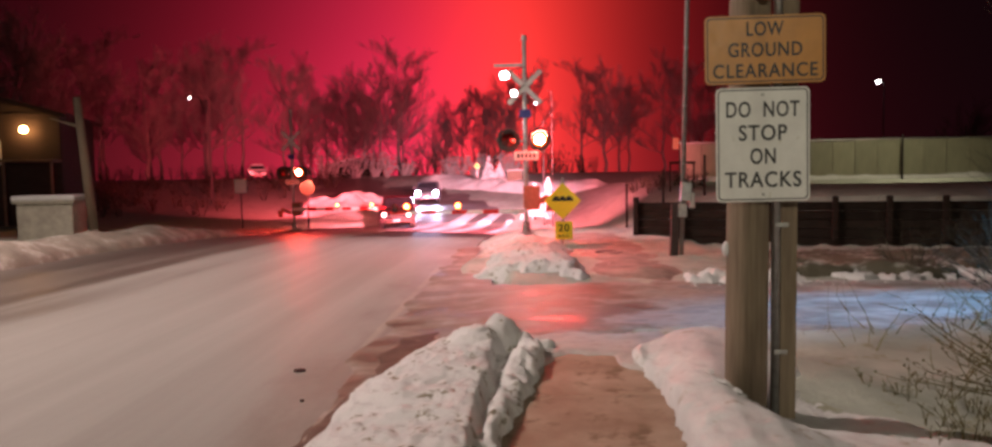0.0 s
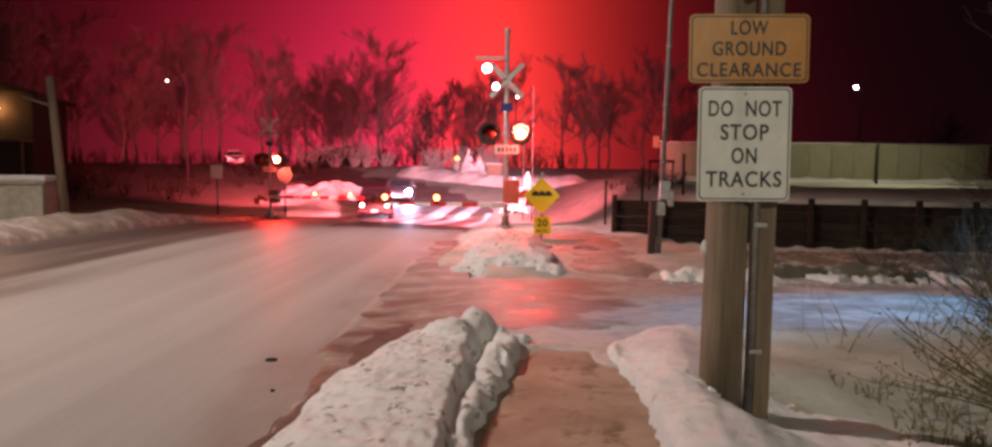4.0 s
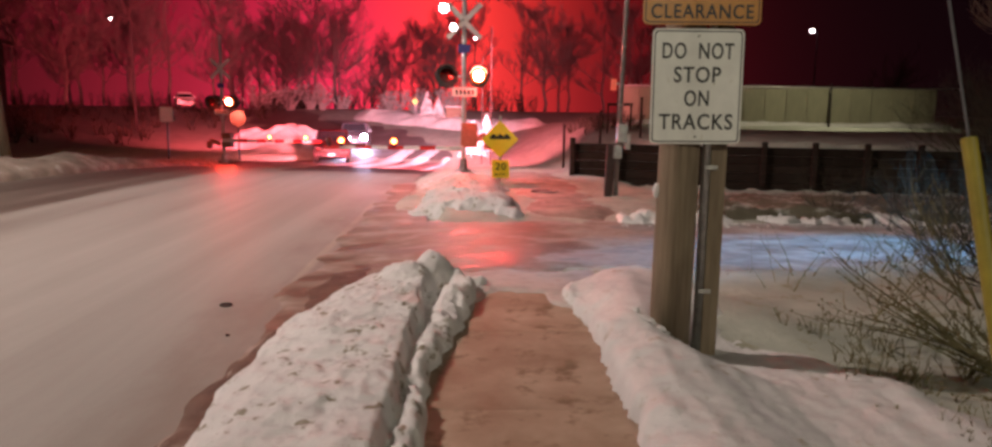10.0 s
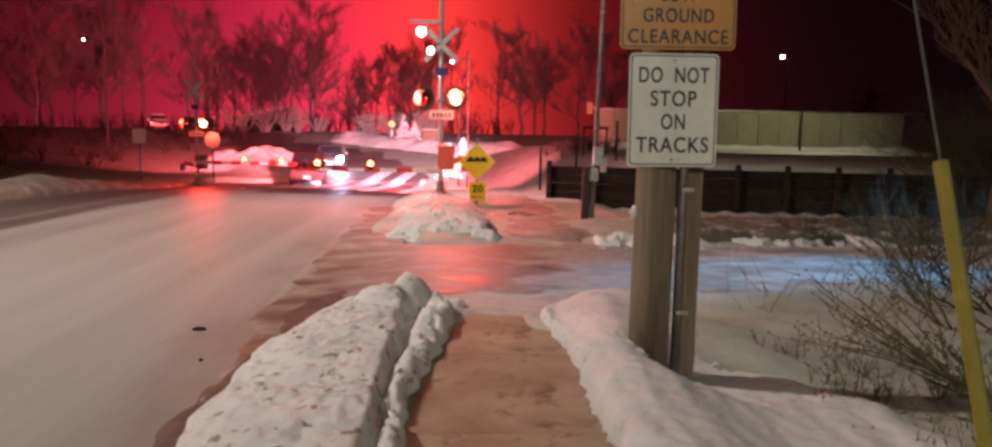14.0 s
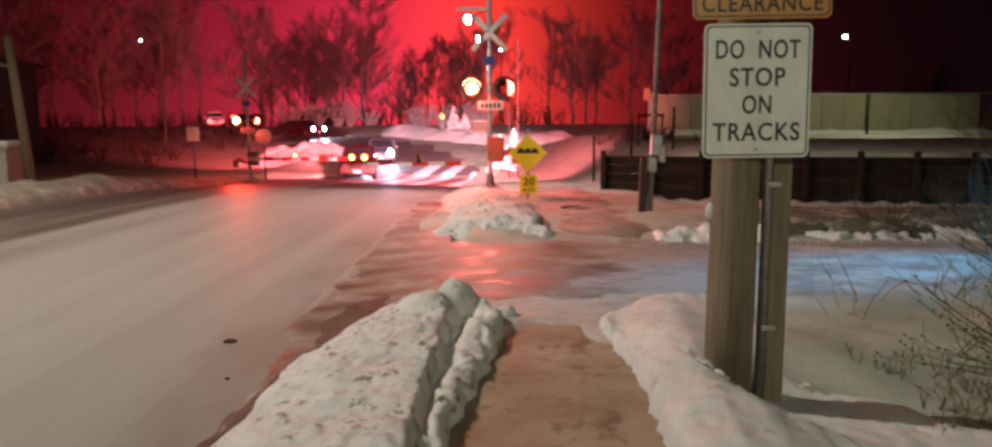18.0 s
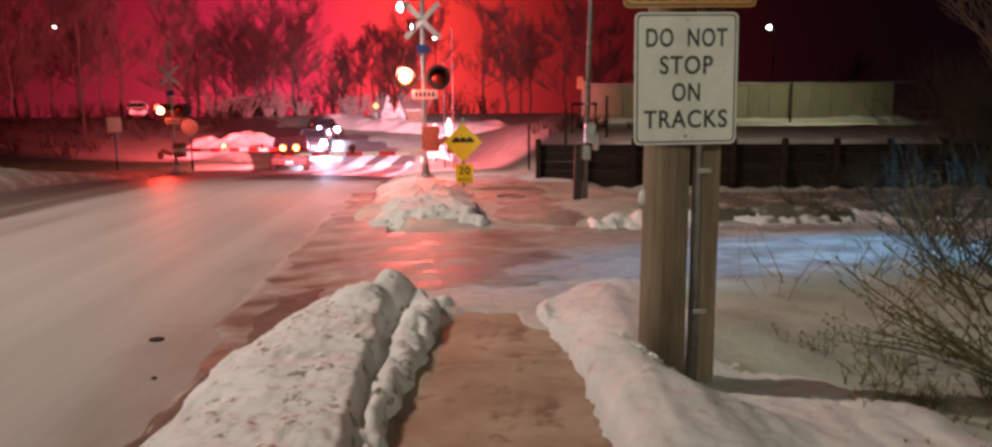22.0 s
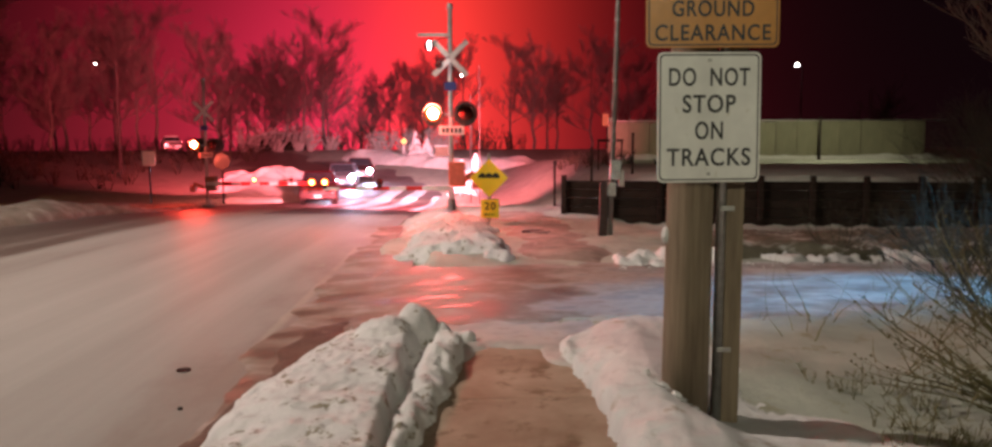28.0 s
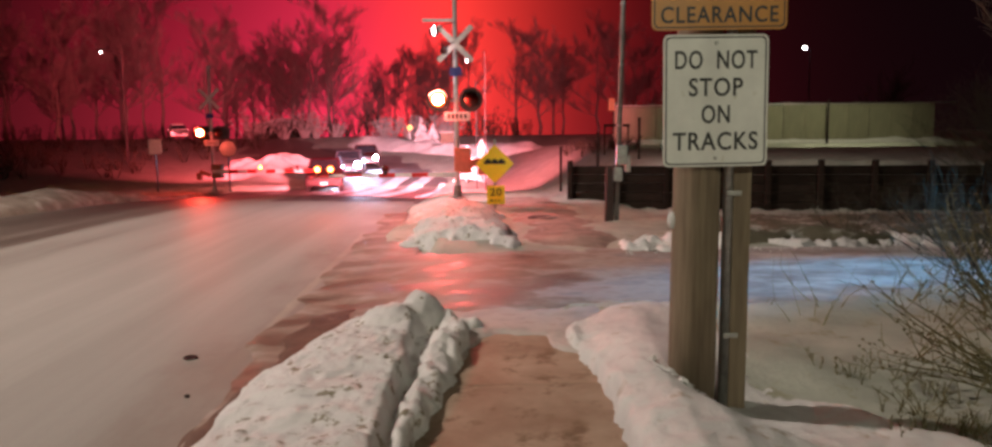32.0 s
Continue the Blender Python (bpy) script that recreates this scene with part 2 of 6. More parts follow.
HOUSE_BROWN = material("brown_house_siding", (0.20, 0.13, 0.09), 0.8, 0, 3, 0.25, 0.2)
# Boards darkened to near black for a house unseen in the night.
HOUSE_DARK = material("night_dark_boards", (0.045, 0.028, 0.024), 0.85, 0, 3, 0.3, 0.3, 20, 0.006, (0.5, 0.5, 6))
ROOF = material("snowy_roof", (0.62, 0.60, 0.60), 0.8, 0, 2, 0.25, 0.3, 20, 0.02)
CAR_DARK = material("dark_red_car_paint", (0.04, 0.010, 0.012), 0.4, 0.1, 6, 0.2, 0.0)
CAR_GREY = material("grey_car_paint", (0.10, 0.10, 0.12), 0.35, 0.3, 6, 0.2, 0.0)
CAR_SILVER = material("silver_car_paint", (0.34, 0.30, 0.31), 0.32, 0.4, 6, 0.2, 0.0)
TYRE = material("tyre_rubber", (0.02, 0.02, 0.02), 0.8, 0, 20, 0.3, 0.2)
CAR_GLASS = material("car_window_glass", (0.02, 0.02, 0.025), 0.12, 0, 6, 0.2, 0.0)


def road_material():
    """Packed snow and wet asphalt, in streaks that run along the road."""
    m = bpy.data.materials.new("snowy_wet_road")
    m.use_nodes = True
    nt = m.node_tree
    b = nt.nodes["Principled BSDF"]
    streak = noise_tex(nt, 1.0, 5, 0.6, (1.5, 0.07, 1))
    broad = noise_tex(nt, 0.35, 4, 0.5, (1, 0.35, 1))
    grain = noise_tex(nt, 34, 7, 0.75)
    co = nt.nodes.new("ShaderNodeTexCoord")
    sep = nt.nodes.new("ShaderNodeSeparateXYZ")
    nt.links.new(co.outputs["Object"], sep.inputs[0])
    # the far lane is bare and wet, the near lanes carry packed snow
    lane = math_node(nt, "MULTIPLY_ADD", sep.outputs["X"], 0.55)
    lane.node.inputs[2].default_value = 5.15
    lane = math_node(nt, "MINIMUM", math_node(nt, "MAXIMUM", lane, 0.0), 1.0)
    g = math_node(nt, "MULTIPLY_ADD", lane, 0.33)
    nt.links.new(math_node(nt, "ADD", math_node(nt, "MULTIPLY", streak, 0.72), math_node(nt, "MULTIPLY", broad, 0.26)), g.node.inputs[2])
    c = ramp(nt, g, [(0.40, (0.05, 0.036, 0.030)), (0.56, (0.13, 0.105, 0.09)), (0.70, (0.295, 0.285, 0.262)), (1.0, (0.43, 0.425, 0.40))])
    c = mixc(nt, math_node(nt, "MULTIPLY", grain, 0.30), c, (0.26, 0.235, 0.205))
    # worn white edge line
    off = math_node(nt, "ABSOLUTE", math_node(nt, "ADD", sep.outputs["X"], 3.33))
    worn = noise_tex(nt, 3.0, 5, 0.6, (1, 0.4, 1))
    paint = ramp(nt, math_node(nt, "ADD", off, math_node(nt, "MULTIPLY", worn, 0.05)), [(0.055, (1, 1, 1)), (0.095, (0, 0, 0))])
    along = ramp(nt, math_node(nt, "MULTIPLY", sep.outputs["Y"], 0.1), [(0.12, (0, 0, 0)), (0.30, (1, 1, 1)), (0.90, (1, 1, 1)), (1.0, (0, 0, 0))])
    c = mixc(nt, math_node(nt, "MULTIPLY", math_node(nt, "MULTIPLY", paint, along), 0.34), c, (0.66, 0.62, 0.50))
    # brown slush thrown towards the gutter
    side = math_node(nt, "MULTIPLY_ADD", sep.outputs["X"], 0.55)
    side.node.inputs[2].default_value = 2.15
    slush = math_node(nt, "ADD", side, noise_tex(nt, 1.1, 6, 0.62, (1, 0.45, 1)))
    slush = ramp(nt, slush, [(0.58, (0, 0, 0)), (0.86, (1, 1, 1))])
    c = mixc(nt, math_node(nt, "MULTIPLY", slush, 0.55), c, (0.19, 0.145, 0.12))
    nt.links.new(c, b.inputs["Base Color"])
    r = ramp(nt, g, [(0.3, (0.30,) * 3), (0.8, (0.52,) * 3)])
    nt.links.new(r, b.inputs["Roughness"])
    b.inputs["Specular IOR Level"].default_value = 0.32
    bn = nt.nodes.new("ShaderNodeBump")
    bn.inputs["Strength"].default_value, bn.inputs["Distance"].default_value = 0.45, 0.012
    nt.links.new(noise_tex(nt, 14, 7, 0.7, (1, 0.5, 1)), bn.inputs["Height"])
    nt.links.new(bn.outputs[0], b.inputs["Normal"])
    return m


ROAD = road_material()
def drive_material():
    """Wet brown ice near the road; pale ice up the drive, lightened for the blue light."""
    m = bpy.data.materials.new("wet_driveway_ice")
    m.use_nodes = True
    nt = m.node_tree
    b = nt.nodes["Principled BSDF"]
    co = nt.nodes.new("ShaderNodeTexCoord")
    sep = nt.nodes.new("ShaderNodeSeparateXYZ")
    nt.links.new(co.outputs["Object"], sep.inputs[0])
    up = math_node(nt, "MULTIPLY_ADD", sep.outputs["X"], 0.10)
    up.node.inputs[2].default_value = 0.08
    up = math_node(nt, "MINIMUM", math_node(nt, "MAXIMUM", up, 0.0), 0.34)
    g = math_node(nt, "ADD", up, noise_tex(nt, 1.6, 8, 0.64, (0.75, 1.25, 1)))
    c = ramp(nt, g, [(0.38, (0.16, 0.105, 0.082)), (0.50, (0.27, 0.20, 0.165)), (0.62, (0.40, 0.335, 0.305)), (0.72, (0.27, 0.24, 0.23)), (0.94, (0.52, 0.52, 0.52))])
    nt.links.new(c, b.inputs["Base Color"])
    nt.links.new(ramp(nt, g, [(0.40, (0.36,) * 3), (0.50, (0.62,) * 3), (0.8, (0.75,) * 3)]), b.inputs["Roughness"])
    b.inputs["Specular IOR Level"].default_value = 0.13
    bn = nt.nodes.new("ShaderNodeBump")
    bn.inputs["Strength"].default_value, bn.inputs["Distance"].default_value = 0.6, 0.015
    nt.links.new(noise_tex(nt, 13, 6, 0.65, (0.5, 1.4, 1)), bn.inputs["Height"])
    nt.links.new(bn.outputs[0], b.inputs["Normal"])
    return m


ICE = drive_material()
# Pale ice; headlight reflections on the road are put into its tone.
HIGHLIGHT_ICE = material("headlit_crossing_ice", (0.66, 0.67, 0.70), 0.6, 0, 3, 0.25, 0.4, 30, 0.01, (1, 0.15, 1))
RED_GLOW = glowing("lit_red_lens", (1.0, 0.095, 0.06), 2700)
RED_GLOW_REAR = glowing("lit_red_rear_lens", (1.0, 0.17, 0.13), 1700)
RED_GLOW_FAR = glowing("lit_red_lens_far", (1.0, 0.06, 0.03), 1500)
ARM_GLOW = glowing("lit_gate_lamp", (1.0, 0.12, 0.03), 60)
RIM_GLOW = glowing("lens_rim_glow", (1.0, 0.22, 0.02), 2.4)
DARK_LENS = material("unlit_red_lens", (0.10, 0.012, 0.01), 0.25, 0, 10, 0.2, 0)
HEAD_GLOW = glowing("lit_headlight", (0.60, 0.72, 1.0), 700)
DIM_GLOW = glowing("parking_light", (1.0, 0.55, 0.5), 14)
LED_GLOW = glowing("white_led_lens", (1.0, 0.75, 0.75), 26)
FAR_GLOW = glowing("far_street_lamp_lens", (0.95, 1.0, 0.92), 20)
PORCH_GLOW = glowing("porch_bulb", (1.0, 0.55, 0.16), 70)
# Marker plate glows by its own material; no lamp lights it.
AMBER_GLOW = glowing("small_red_marker", (1.0, 0.16, 0.09), 0.2)


# ---- mesh helpers ----
class Shape:
    """Gathers simple solids into one mesh."""

    def __init__(self):
        self.bm = bmesh.new()

    def box(self, size, m=Matrix(), bevel=0.0):
        got = bmesh.ops.create_cube(self.bm, size=1.0)["verts"]
        bmesh.ops.scale(self.bm, vec=size, verts=got)
        if bevel:
            edges = list({e for v in got for e in v.link_edges})
            res = bmesh.ops.bevel(self.bm, geom=edges, offset=bevel, segments=2, affect="EDGES", profile=0.6)
            got = list({v for f in res["faces"] for v in f.verts} | {v for v in got if v.is_valid})
        bmesh.ops.transform(self.bm, matrix=m, verts=got)
        return self

    def cyl(self, r1, r2, h, m=Matrix(), seg=16, caps=True):
        got = bmesh.ops.create_cone(self.bm, cap_ends=caps, segments=seg, radius1=r1, radius2=r2, depth=h)["verts"]
        bmesh.ops.transform(self.bm, matrix=m, verts=got)
        return self

    def ball(self, r, m=Matrix(), seg=12):
        got = bmesh.ops.create_uvsphere(self.bm, u_segments=seg, v_segments=max(6, seg // 2), radius=r)["verts"]
        bmesh.ops.transform(self.bm, matrix=m, verts=got)
        return self

    def tube(self, pts, radii, seg=6):
        rings = []
        pts = [Vector(p) for p in pts]
        for i, p in enumerate(pts):
            d = (pts[min(i + 1, len(pts) - 1)] - pts[max(i - 1, 0)]).normalized()
            a = d.orthogonal().normalized()
            b = d.cross(a)
            r = radii[i] if isinstance(radii, (list, tuple)) else radii
            rings.append([self.bm.verts.new(p + r * (math.cos(2 * math.pi * k / seg) * a + math.sin(2 * math.pi * k / seg) * b)) for k in range(seg)])
        for u, v in zip(rings, rings[1:]):
            for k in range(seg):
                self.bm.faces.new((u[k], u[(k + 1) % seg], v[(k + 1) % seg], v[k]))
        self.bm.faces.new(rings[0][::-1])
        self.bm.faces.new(rings[-1])
        return self

    def plate(self, outline, depth, m=Matrix()):
        """A flat plate: outline in its x, z plane, facing -y, of that depth."""
        front = [self.bm.verts.new(m @ Vector((x, -depth / 2, z))) for x, z in outline]
        back = [self.bm.verts.new(m @ Vector((x, depth / 2, z))) for x, z in outline]
        self.bm.faces.new(front)
        self.bm.faces.new(back[::-1])
        n = len(outline)
        for i in range(n):
            self.bm.faces.new((front[i], back[i], back[(i + 1) % n], front[(i + 1) % n]))
        return self

    def ring(self, r_in, r_out, depth, m=Matrix(), seg=28):
        """An annulus that faces -y."""
        vs = []
        for y in (-depth / 2, depth / 2):
            for r in (r_in, r_out):
                vs.append([self.bm.verts.new(m @ Vector((r * math.cos(2 * math.pi * k / seg), y, r * math.sin(2 * math.pi * k / seg)))) for k in range(seg)])
        for a, b in ((0, 1), (1, 3), (3, 2), (2, 0)):
            for k in range(seg):
                self.bm.faces.new((vs[a][k], vs[a][(k + 1) % seg], vs[b][(k + 1) % seg], vs[b][k]))
        return self


def mesh_of(name, shape, mats, smooth=False):
    me = bpy.data.meshes.new(name)
    bmesh.ops.recalc_face_normals(shape.bm, faces=shape.bm.faces[:])
    shape.bm.to_mesh(me)
    shape.bm.free()
    for m in mats if isinstance(mats, (list, tuple)) else (mats,):
        me.materials.append(m)
    if smooth:
        me.polygons.foreach_set("use_smooth", [True] * len(me.polygons))
    return me


def part(name, shape, mats, parent=None, label="", m=None, smooth=False):
    """One mesh object under a thing or a part."""
    ob = new(name, mesh_of(name, shape, mats, smooth))
    ob.parent = parent
    if m is not None:
        ob.matrix_basis = m
    if label:
        ob["label"] = label
    return ob


def thing(name, label, category, m=Matrix(), group="", kind=""):
    ob = new(name)
    ob.empty_display_size = 0.2
    ob.matrix_basis = m
    return tagged(ob, label, category, group, kind)


def sheet(name, verts, faces, mat, smooth=True):
    me = bpy.data.meshes.new(name)
    me.from_pydata(verts, [], faces)
    me.materials.append(mat)
    if smooth:
        me.polygons.foreach_set("use_smooth", [True] * len(me.polygons))
    return new(name, me)


def rounded(w, h, r, seg=5):
    pts = []
    for cx, cz, a0 in ((w / 2 - r, h / 2 - r, 0), (-w / 2 + r, h / 2 - r, 90), (-w / 2 + r, -h / 2 + r, 180), (w / 2 - r, -h / 2 + r, 270)):
        for k in range(seg + 1):
            a = radians(a0 + 90 * k / seg)
            pts.append((cx + r * math.cos(a), cz + r * math.sin(a)))
    return pts[::-1]


def lettering(text, height, width, mat, parent, m, name="lettering"):
    """Raised letters of that cap height and width; they face -y."""
    cu = bpy.data.curves.new(name, "FONT")
    cu.body, cu.align_x, cu.align_y = text, "CENTER", "CENTER"
    cu.size, cu.extrude, cu.offset, cu.space_character = 1.0, 0.003, 0.012, 1.12
    tmp = bpy.data.objects.new("tmp", cu)
    me = bpy.data.meshes.new_from_object(tmp)
    bpy.data.objects.remove(tmp)
    xs = [v.co.x for v in me.vertices]
    ys = [v.co.y for v in me.vertices]
    sx, sy = width / (max(xs) - min(xs)), height / (max(ys) - min(ys))
    cx, cy = (max(xs) + min(xs)) / 2, (max(ys) + min(ys)) / 2
    for v in me.vertices:
        v.co = Vector(((v.co.x - cx) * sx, -v.co.z, (v.co.y - cy) * sy))
    bm = bmesh.new()
    bm.from_mesh(me)
    bpy.data.meshes.remove(me)
    todo = set(bm.verts)
    while todo:
        stack, island = [todo.pop()], set()
        while stack:
            v = stack.pop()
            island.add(v)
            for e in v.link_edges:
                o = e.other_vert(v)
                if o in todo:
                    todo.discard(o)
                    stack.append(o)
        own = bmesh.new()
        made = {v: own.verts.new(v.co) for v in island}
        for f in {f for v in island for f in v.link_faces}:
            own.faces.new([made[v] for v in f.verts])
        letter = bpy.data.meshes.new("letter")
        own.to_mesh(letter)
        own.free()
        letter.materials.append(mat)
        ob = new("letter", letter)
        ob.parent, ob.matrix_basis = parent, m
    bm.free()


def fbm(x, y, s, octaves=4, z=0.0):
    v, a = 0.0, 1.0
    for _ in range(octaves):
        v += a * noise.noise(Vector((x * s, y * s, z)))
        s, a = s * 2.1, a * 0.5
    return v


def smooth_step(a, b, v):
    t = min(1.0, max(0.0, (v - a) / (b - a)))
    return t * t * (3 - 2 * t)


def lerp_at(v, xs, ys):
    return float(np.interp(v, xs, ys))


# ---- the lie of the land ----
ROAD_R, ROAD_L = -3.05, -12.4
PROFILE_Y = [-2500, 11, 16, 20, 25, 30, 36, 44, 55, 62, 65, 68, 74, 80, 100, 200, 2500]
PROFILE_Z = [0, 0, -0.06, -0.25, -0.55, -0.80, -0.76, -0.62, 0.05, 0.30, 0.60, 0.95, 1.5, 1.5, 0.8, -2.5, -58.0]


def profile(y):
    return sum(lerp_at(y + d, PROFILE_Y, PROFILE_Z) for d in (-2, -1, 0, 1, 2)) / 5


def wall_y(x):
    return 14.9 - 0.235 * (x - 0.3)


def road_x(y):
    """The road bends to the left beyond the crossing."""
    return -0.018 * max(0.0, y - 34) ** 2 / (1 + 0.02 * max(0.0, y - 34))


def drive_near(x):
    """The near edge of the driveway, which swings back as it climbs."""
    return lerp_at(x, [-3, -1, 0, 1.3, 2.2, 2.9, 4.3, 8, 14], [2.6, 2.7, 2.8, 2.6, 2.75, 3.0, 3.6, 4.4, 5.0])


def hollow(x, y):
    """The ground falls away behind the bank that the sign pole stands in."""
    return 0.145 * smooth_step(-0.35, 0.1, x) * (1 - smooth_step(0.15, 0.9, y)) * (1 - smooth_step(4.0, 9.0, x))


def land(x, y):
    z = profile(y)
    on_road = smooth_step(ROAD_L - 0.5, ROAD_L, x - road_x(y)) * (1 - smooth_step(ROAD_R, ROAD_R + 0.3 + 0.7 * smooth_step(9, 10, y), x - road_x(y)))
    z -= 0.20 * on_road
    if x > 0.0 and y > 9:
        back = smooth_step(wall_y(x) + 0.12, wall_y(x) + 0.5, y) * smooth_step(0.6, 4.6, x) * (1 - smooth_step(44, 62, y))
        z = z * (1 - back) + back * max(z, 0.90)
        z -= 0.26 * smooth_step(9.5, 12.5, y) * smooth_step(1.6, 3.2, x) * (1 - smooth_step(wall_y(x), wall_y(x) + 0.12, y))
    if -60 < x < 60 and -30 < y < 70:
        bare = (-1.9 < x < (-0.5 if y < 1.9 else -0.2) and y < 2.7) or (-3.2 < x < -2.0 and 0.8 < y < 9.2)
        k = smooth_step(5.9, 7.3, y + 0.4 * fbm(x, y, 0.9, 3))
        if on_road < 0.02 and not bare and not (drive_near(x) < y < 7.5 and x < 14):
            z += 0.05 * fbm(x, y, 0.9) + 0.02 * fbm(x, y, 4.0) + 0.03 - hollow(x, y)
        elif not bare and y > 5.5 and drive_near(x) < y < 7.5:
            z += k * (0.05 * fbm(x, y, 0.9) + 0.02 * fbm(x, y, 4.0) + 0.03) - 0.07 * (1 - k)
        elif bare or (drive_near(x) < y < 7.5):
            z -= (0.14 - 0.14 * smooth_step(7.8, 9.2, y + 0.6 * fbm(x, y, 0.8, 3))) if x < -1.9 else 0.07
    return z


def build_ground():
    def lines(lo, hi, step, far):
        mid = list(np.arange(lo, hi, step))
        out, v, s = [], hi, step
        while v < far:
            out.append(v)
            s *= 1.16
            v += s
        low, v, s = [], lo, step
        while v > -far:
            s *= 1.16
            v -= s
            low.append(v)
        return low[::-1] + mid + out + [far]

    xs, ys = lines(-14.5, 9.5, 0.13, 2500), lines(-8.5, 19, 0.15, 2500)
    verts = [(x, y, land(x, y)) for y in ys for x in xs]
    nx = len(xs)
    faces = [(j * nx + i, j * nx + i + 1, (j + 1) * nx + i + 1, (j + 1) * nx + i) for j in range(len(ys) - 1) for i in range(nx - 1)]
    tagged(sheet("ground", verts, faces, SNOW_FIELD), "snow-covered ground with weed stalks and dark olive patches", "ground", kind="structure")


build_ground()


def strip(name, xs_at, ys, top, mat, label, category, kind="structure", nx=40):
    """A surface that follows the land between two edges."""
    verts, faces = [], []
    for y in ys:
        a, b = xs_at(y)
        for i in range(nx + 1):
            x = a + (b - a) * i / nx
            verts.append((x, y, top(x, y)))
    n = nx + 1
    for j in range(len(ys) - 1):
        for i in range(nx):
            faces.append((j * n + i, j * n + i + 1, (j + 1) * n + i + 1, (j + 1) * n + i))
    return tagged(sheet(name, verts, faces, mat), label, category, kind=kind)


def road_top(x, y):
    u = (x - road_x(y) - ROAD_L) / (ROAD_R - ROAD_L)
    return profile(y) - 0.14 + 0.06 * (1 - (2 * u - 1) ** 2) + 0.006 * fbm(x, y * 0.3, 1.5, 3)


strip("road", lambda y: (ROAD_L + road_x(y), ROAD_R + 0.12 + road_x(y)), [-40, -25, -15, -10] + list(np.arange(-8, 30, 0.25)) + list(np.arange(30, 90, 1.5)),
      road_top, ROAD, "two-lane asphalt road under packed snow and meltwater", "road", nx=60)


def drive_top(x, y):
    u = smooth_step(-3.2, -1.2, x)
    edge = smooth_step(drive_near(x) - 0.2, drive_near(x) + 0.3, y + 0.25 * fbm(x, 0.0, 1.2, 3)) * (1 - smooth_step(6.25, 6.75, y + 0.25 * fbm(x, 5.0, 1.2, 3)))
    return profile(y) - 0.105 * (1 - u) - 0.012 - 0.06 * (1 - edge) + 0.014 * fbm(x * 0.4, y, 1.6, 4) + 0.012 * smooth_step(0.2, 1.6, x) * fbm(x * 0.5, y, 5.0, 3, 2.0)


strip("driveway", lambda y: (-2.85, 13.0), list(np.arange(2.1, 6.9, 0.07)), drive_top, ICE, "wet icy driveway crossing the pavement with refrozen meltwater", "driveway", nx=190)


# ---- snow banks ----
def heap(name, x0, x1, y0, y1, step, height, mat, label):
    """Ploughed snow: a height field whose rim lies under the ground."""
    nx, ny = int((x1 - x0) / step), int((y1 - y0) / step)
    verts = []
    for j in range(ny + 1):
        for i in range(nx + 1):
            x, y = x0 + (x1 - x0) * i / nx, y0 + (y1 - y0) * j / ny
            verts.append((x, y, height(x, y)))
    n = nx + 1
    faces = []
    for j in range(ny):
        for i in range(nx):
            q = (j * n + i, j * n + i + 1, (j + 1) * n + i + 1, (j + 1) * n + i)
            if max(verts[k][2] - profile(verts[k][1]) for k in q) > -0.17:
                faces.append(q)
    return tagged(sheet(name, verts, faces, mat), label, "snow bank", kind="structure")


def crust(x, y, k):
    """Lumps and crumbs of ploughed snow."""
    pits = max(0.0, noise.noise(Vector((x * 11.0, y * 7.0, 9.0))) - 0.30)
    return k * (0.032 * fbm(x, y, 2.2, 3) + 0.020 * fbm(x, y, 7.0, 3, 3.0) + 0.017 * fbm(x, y, 19.0, 2, 7.0) - 0.035 * pits)


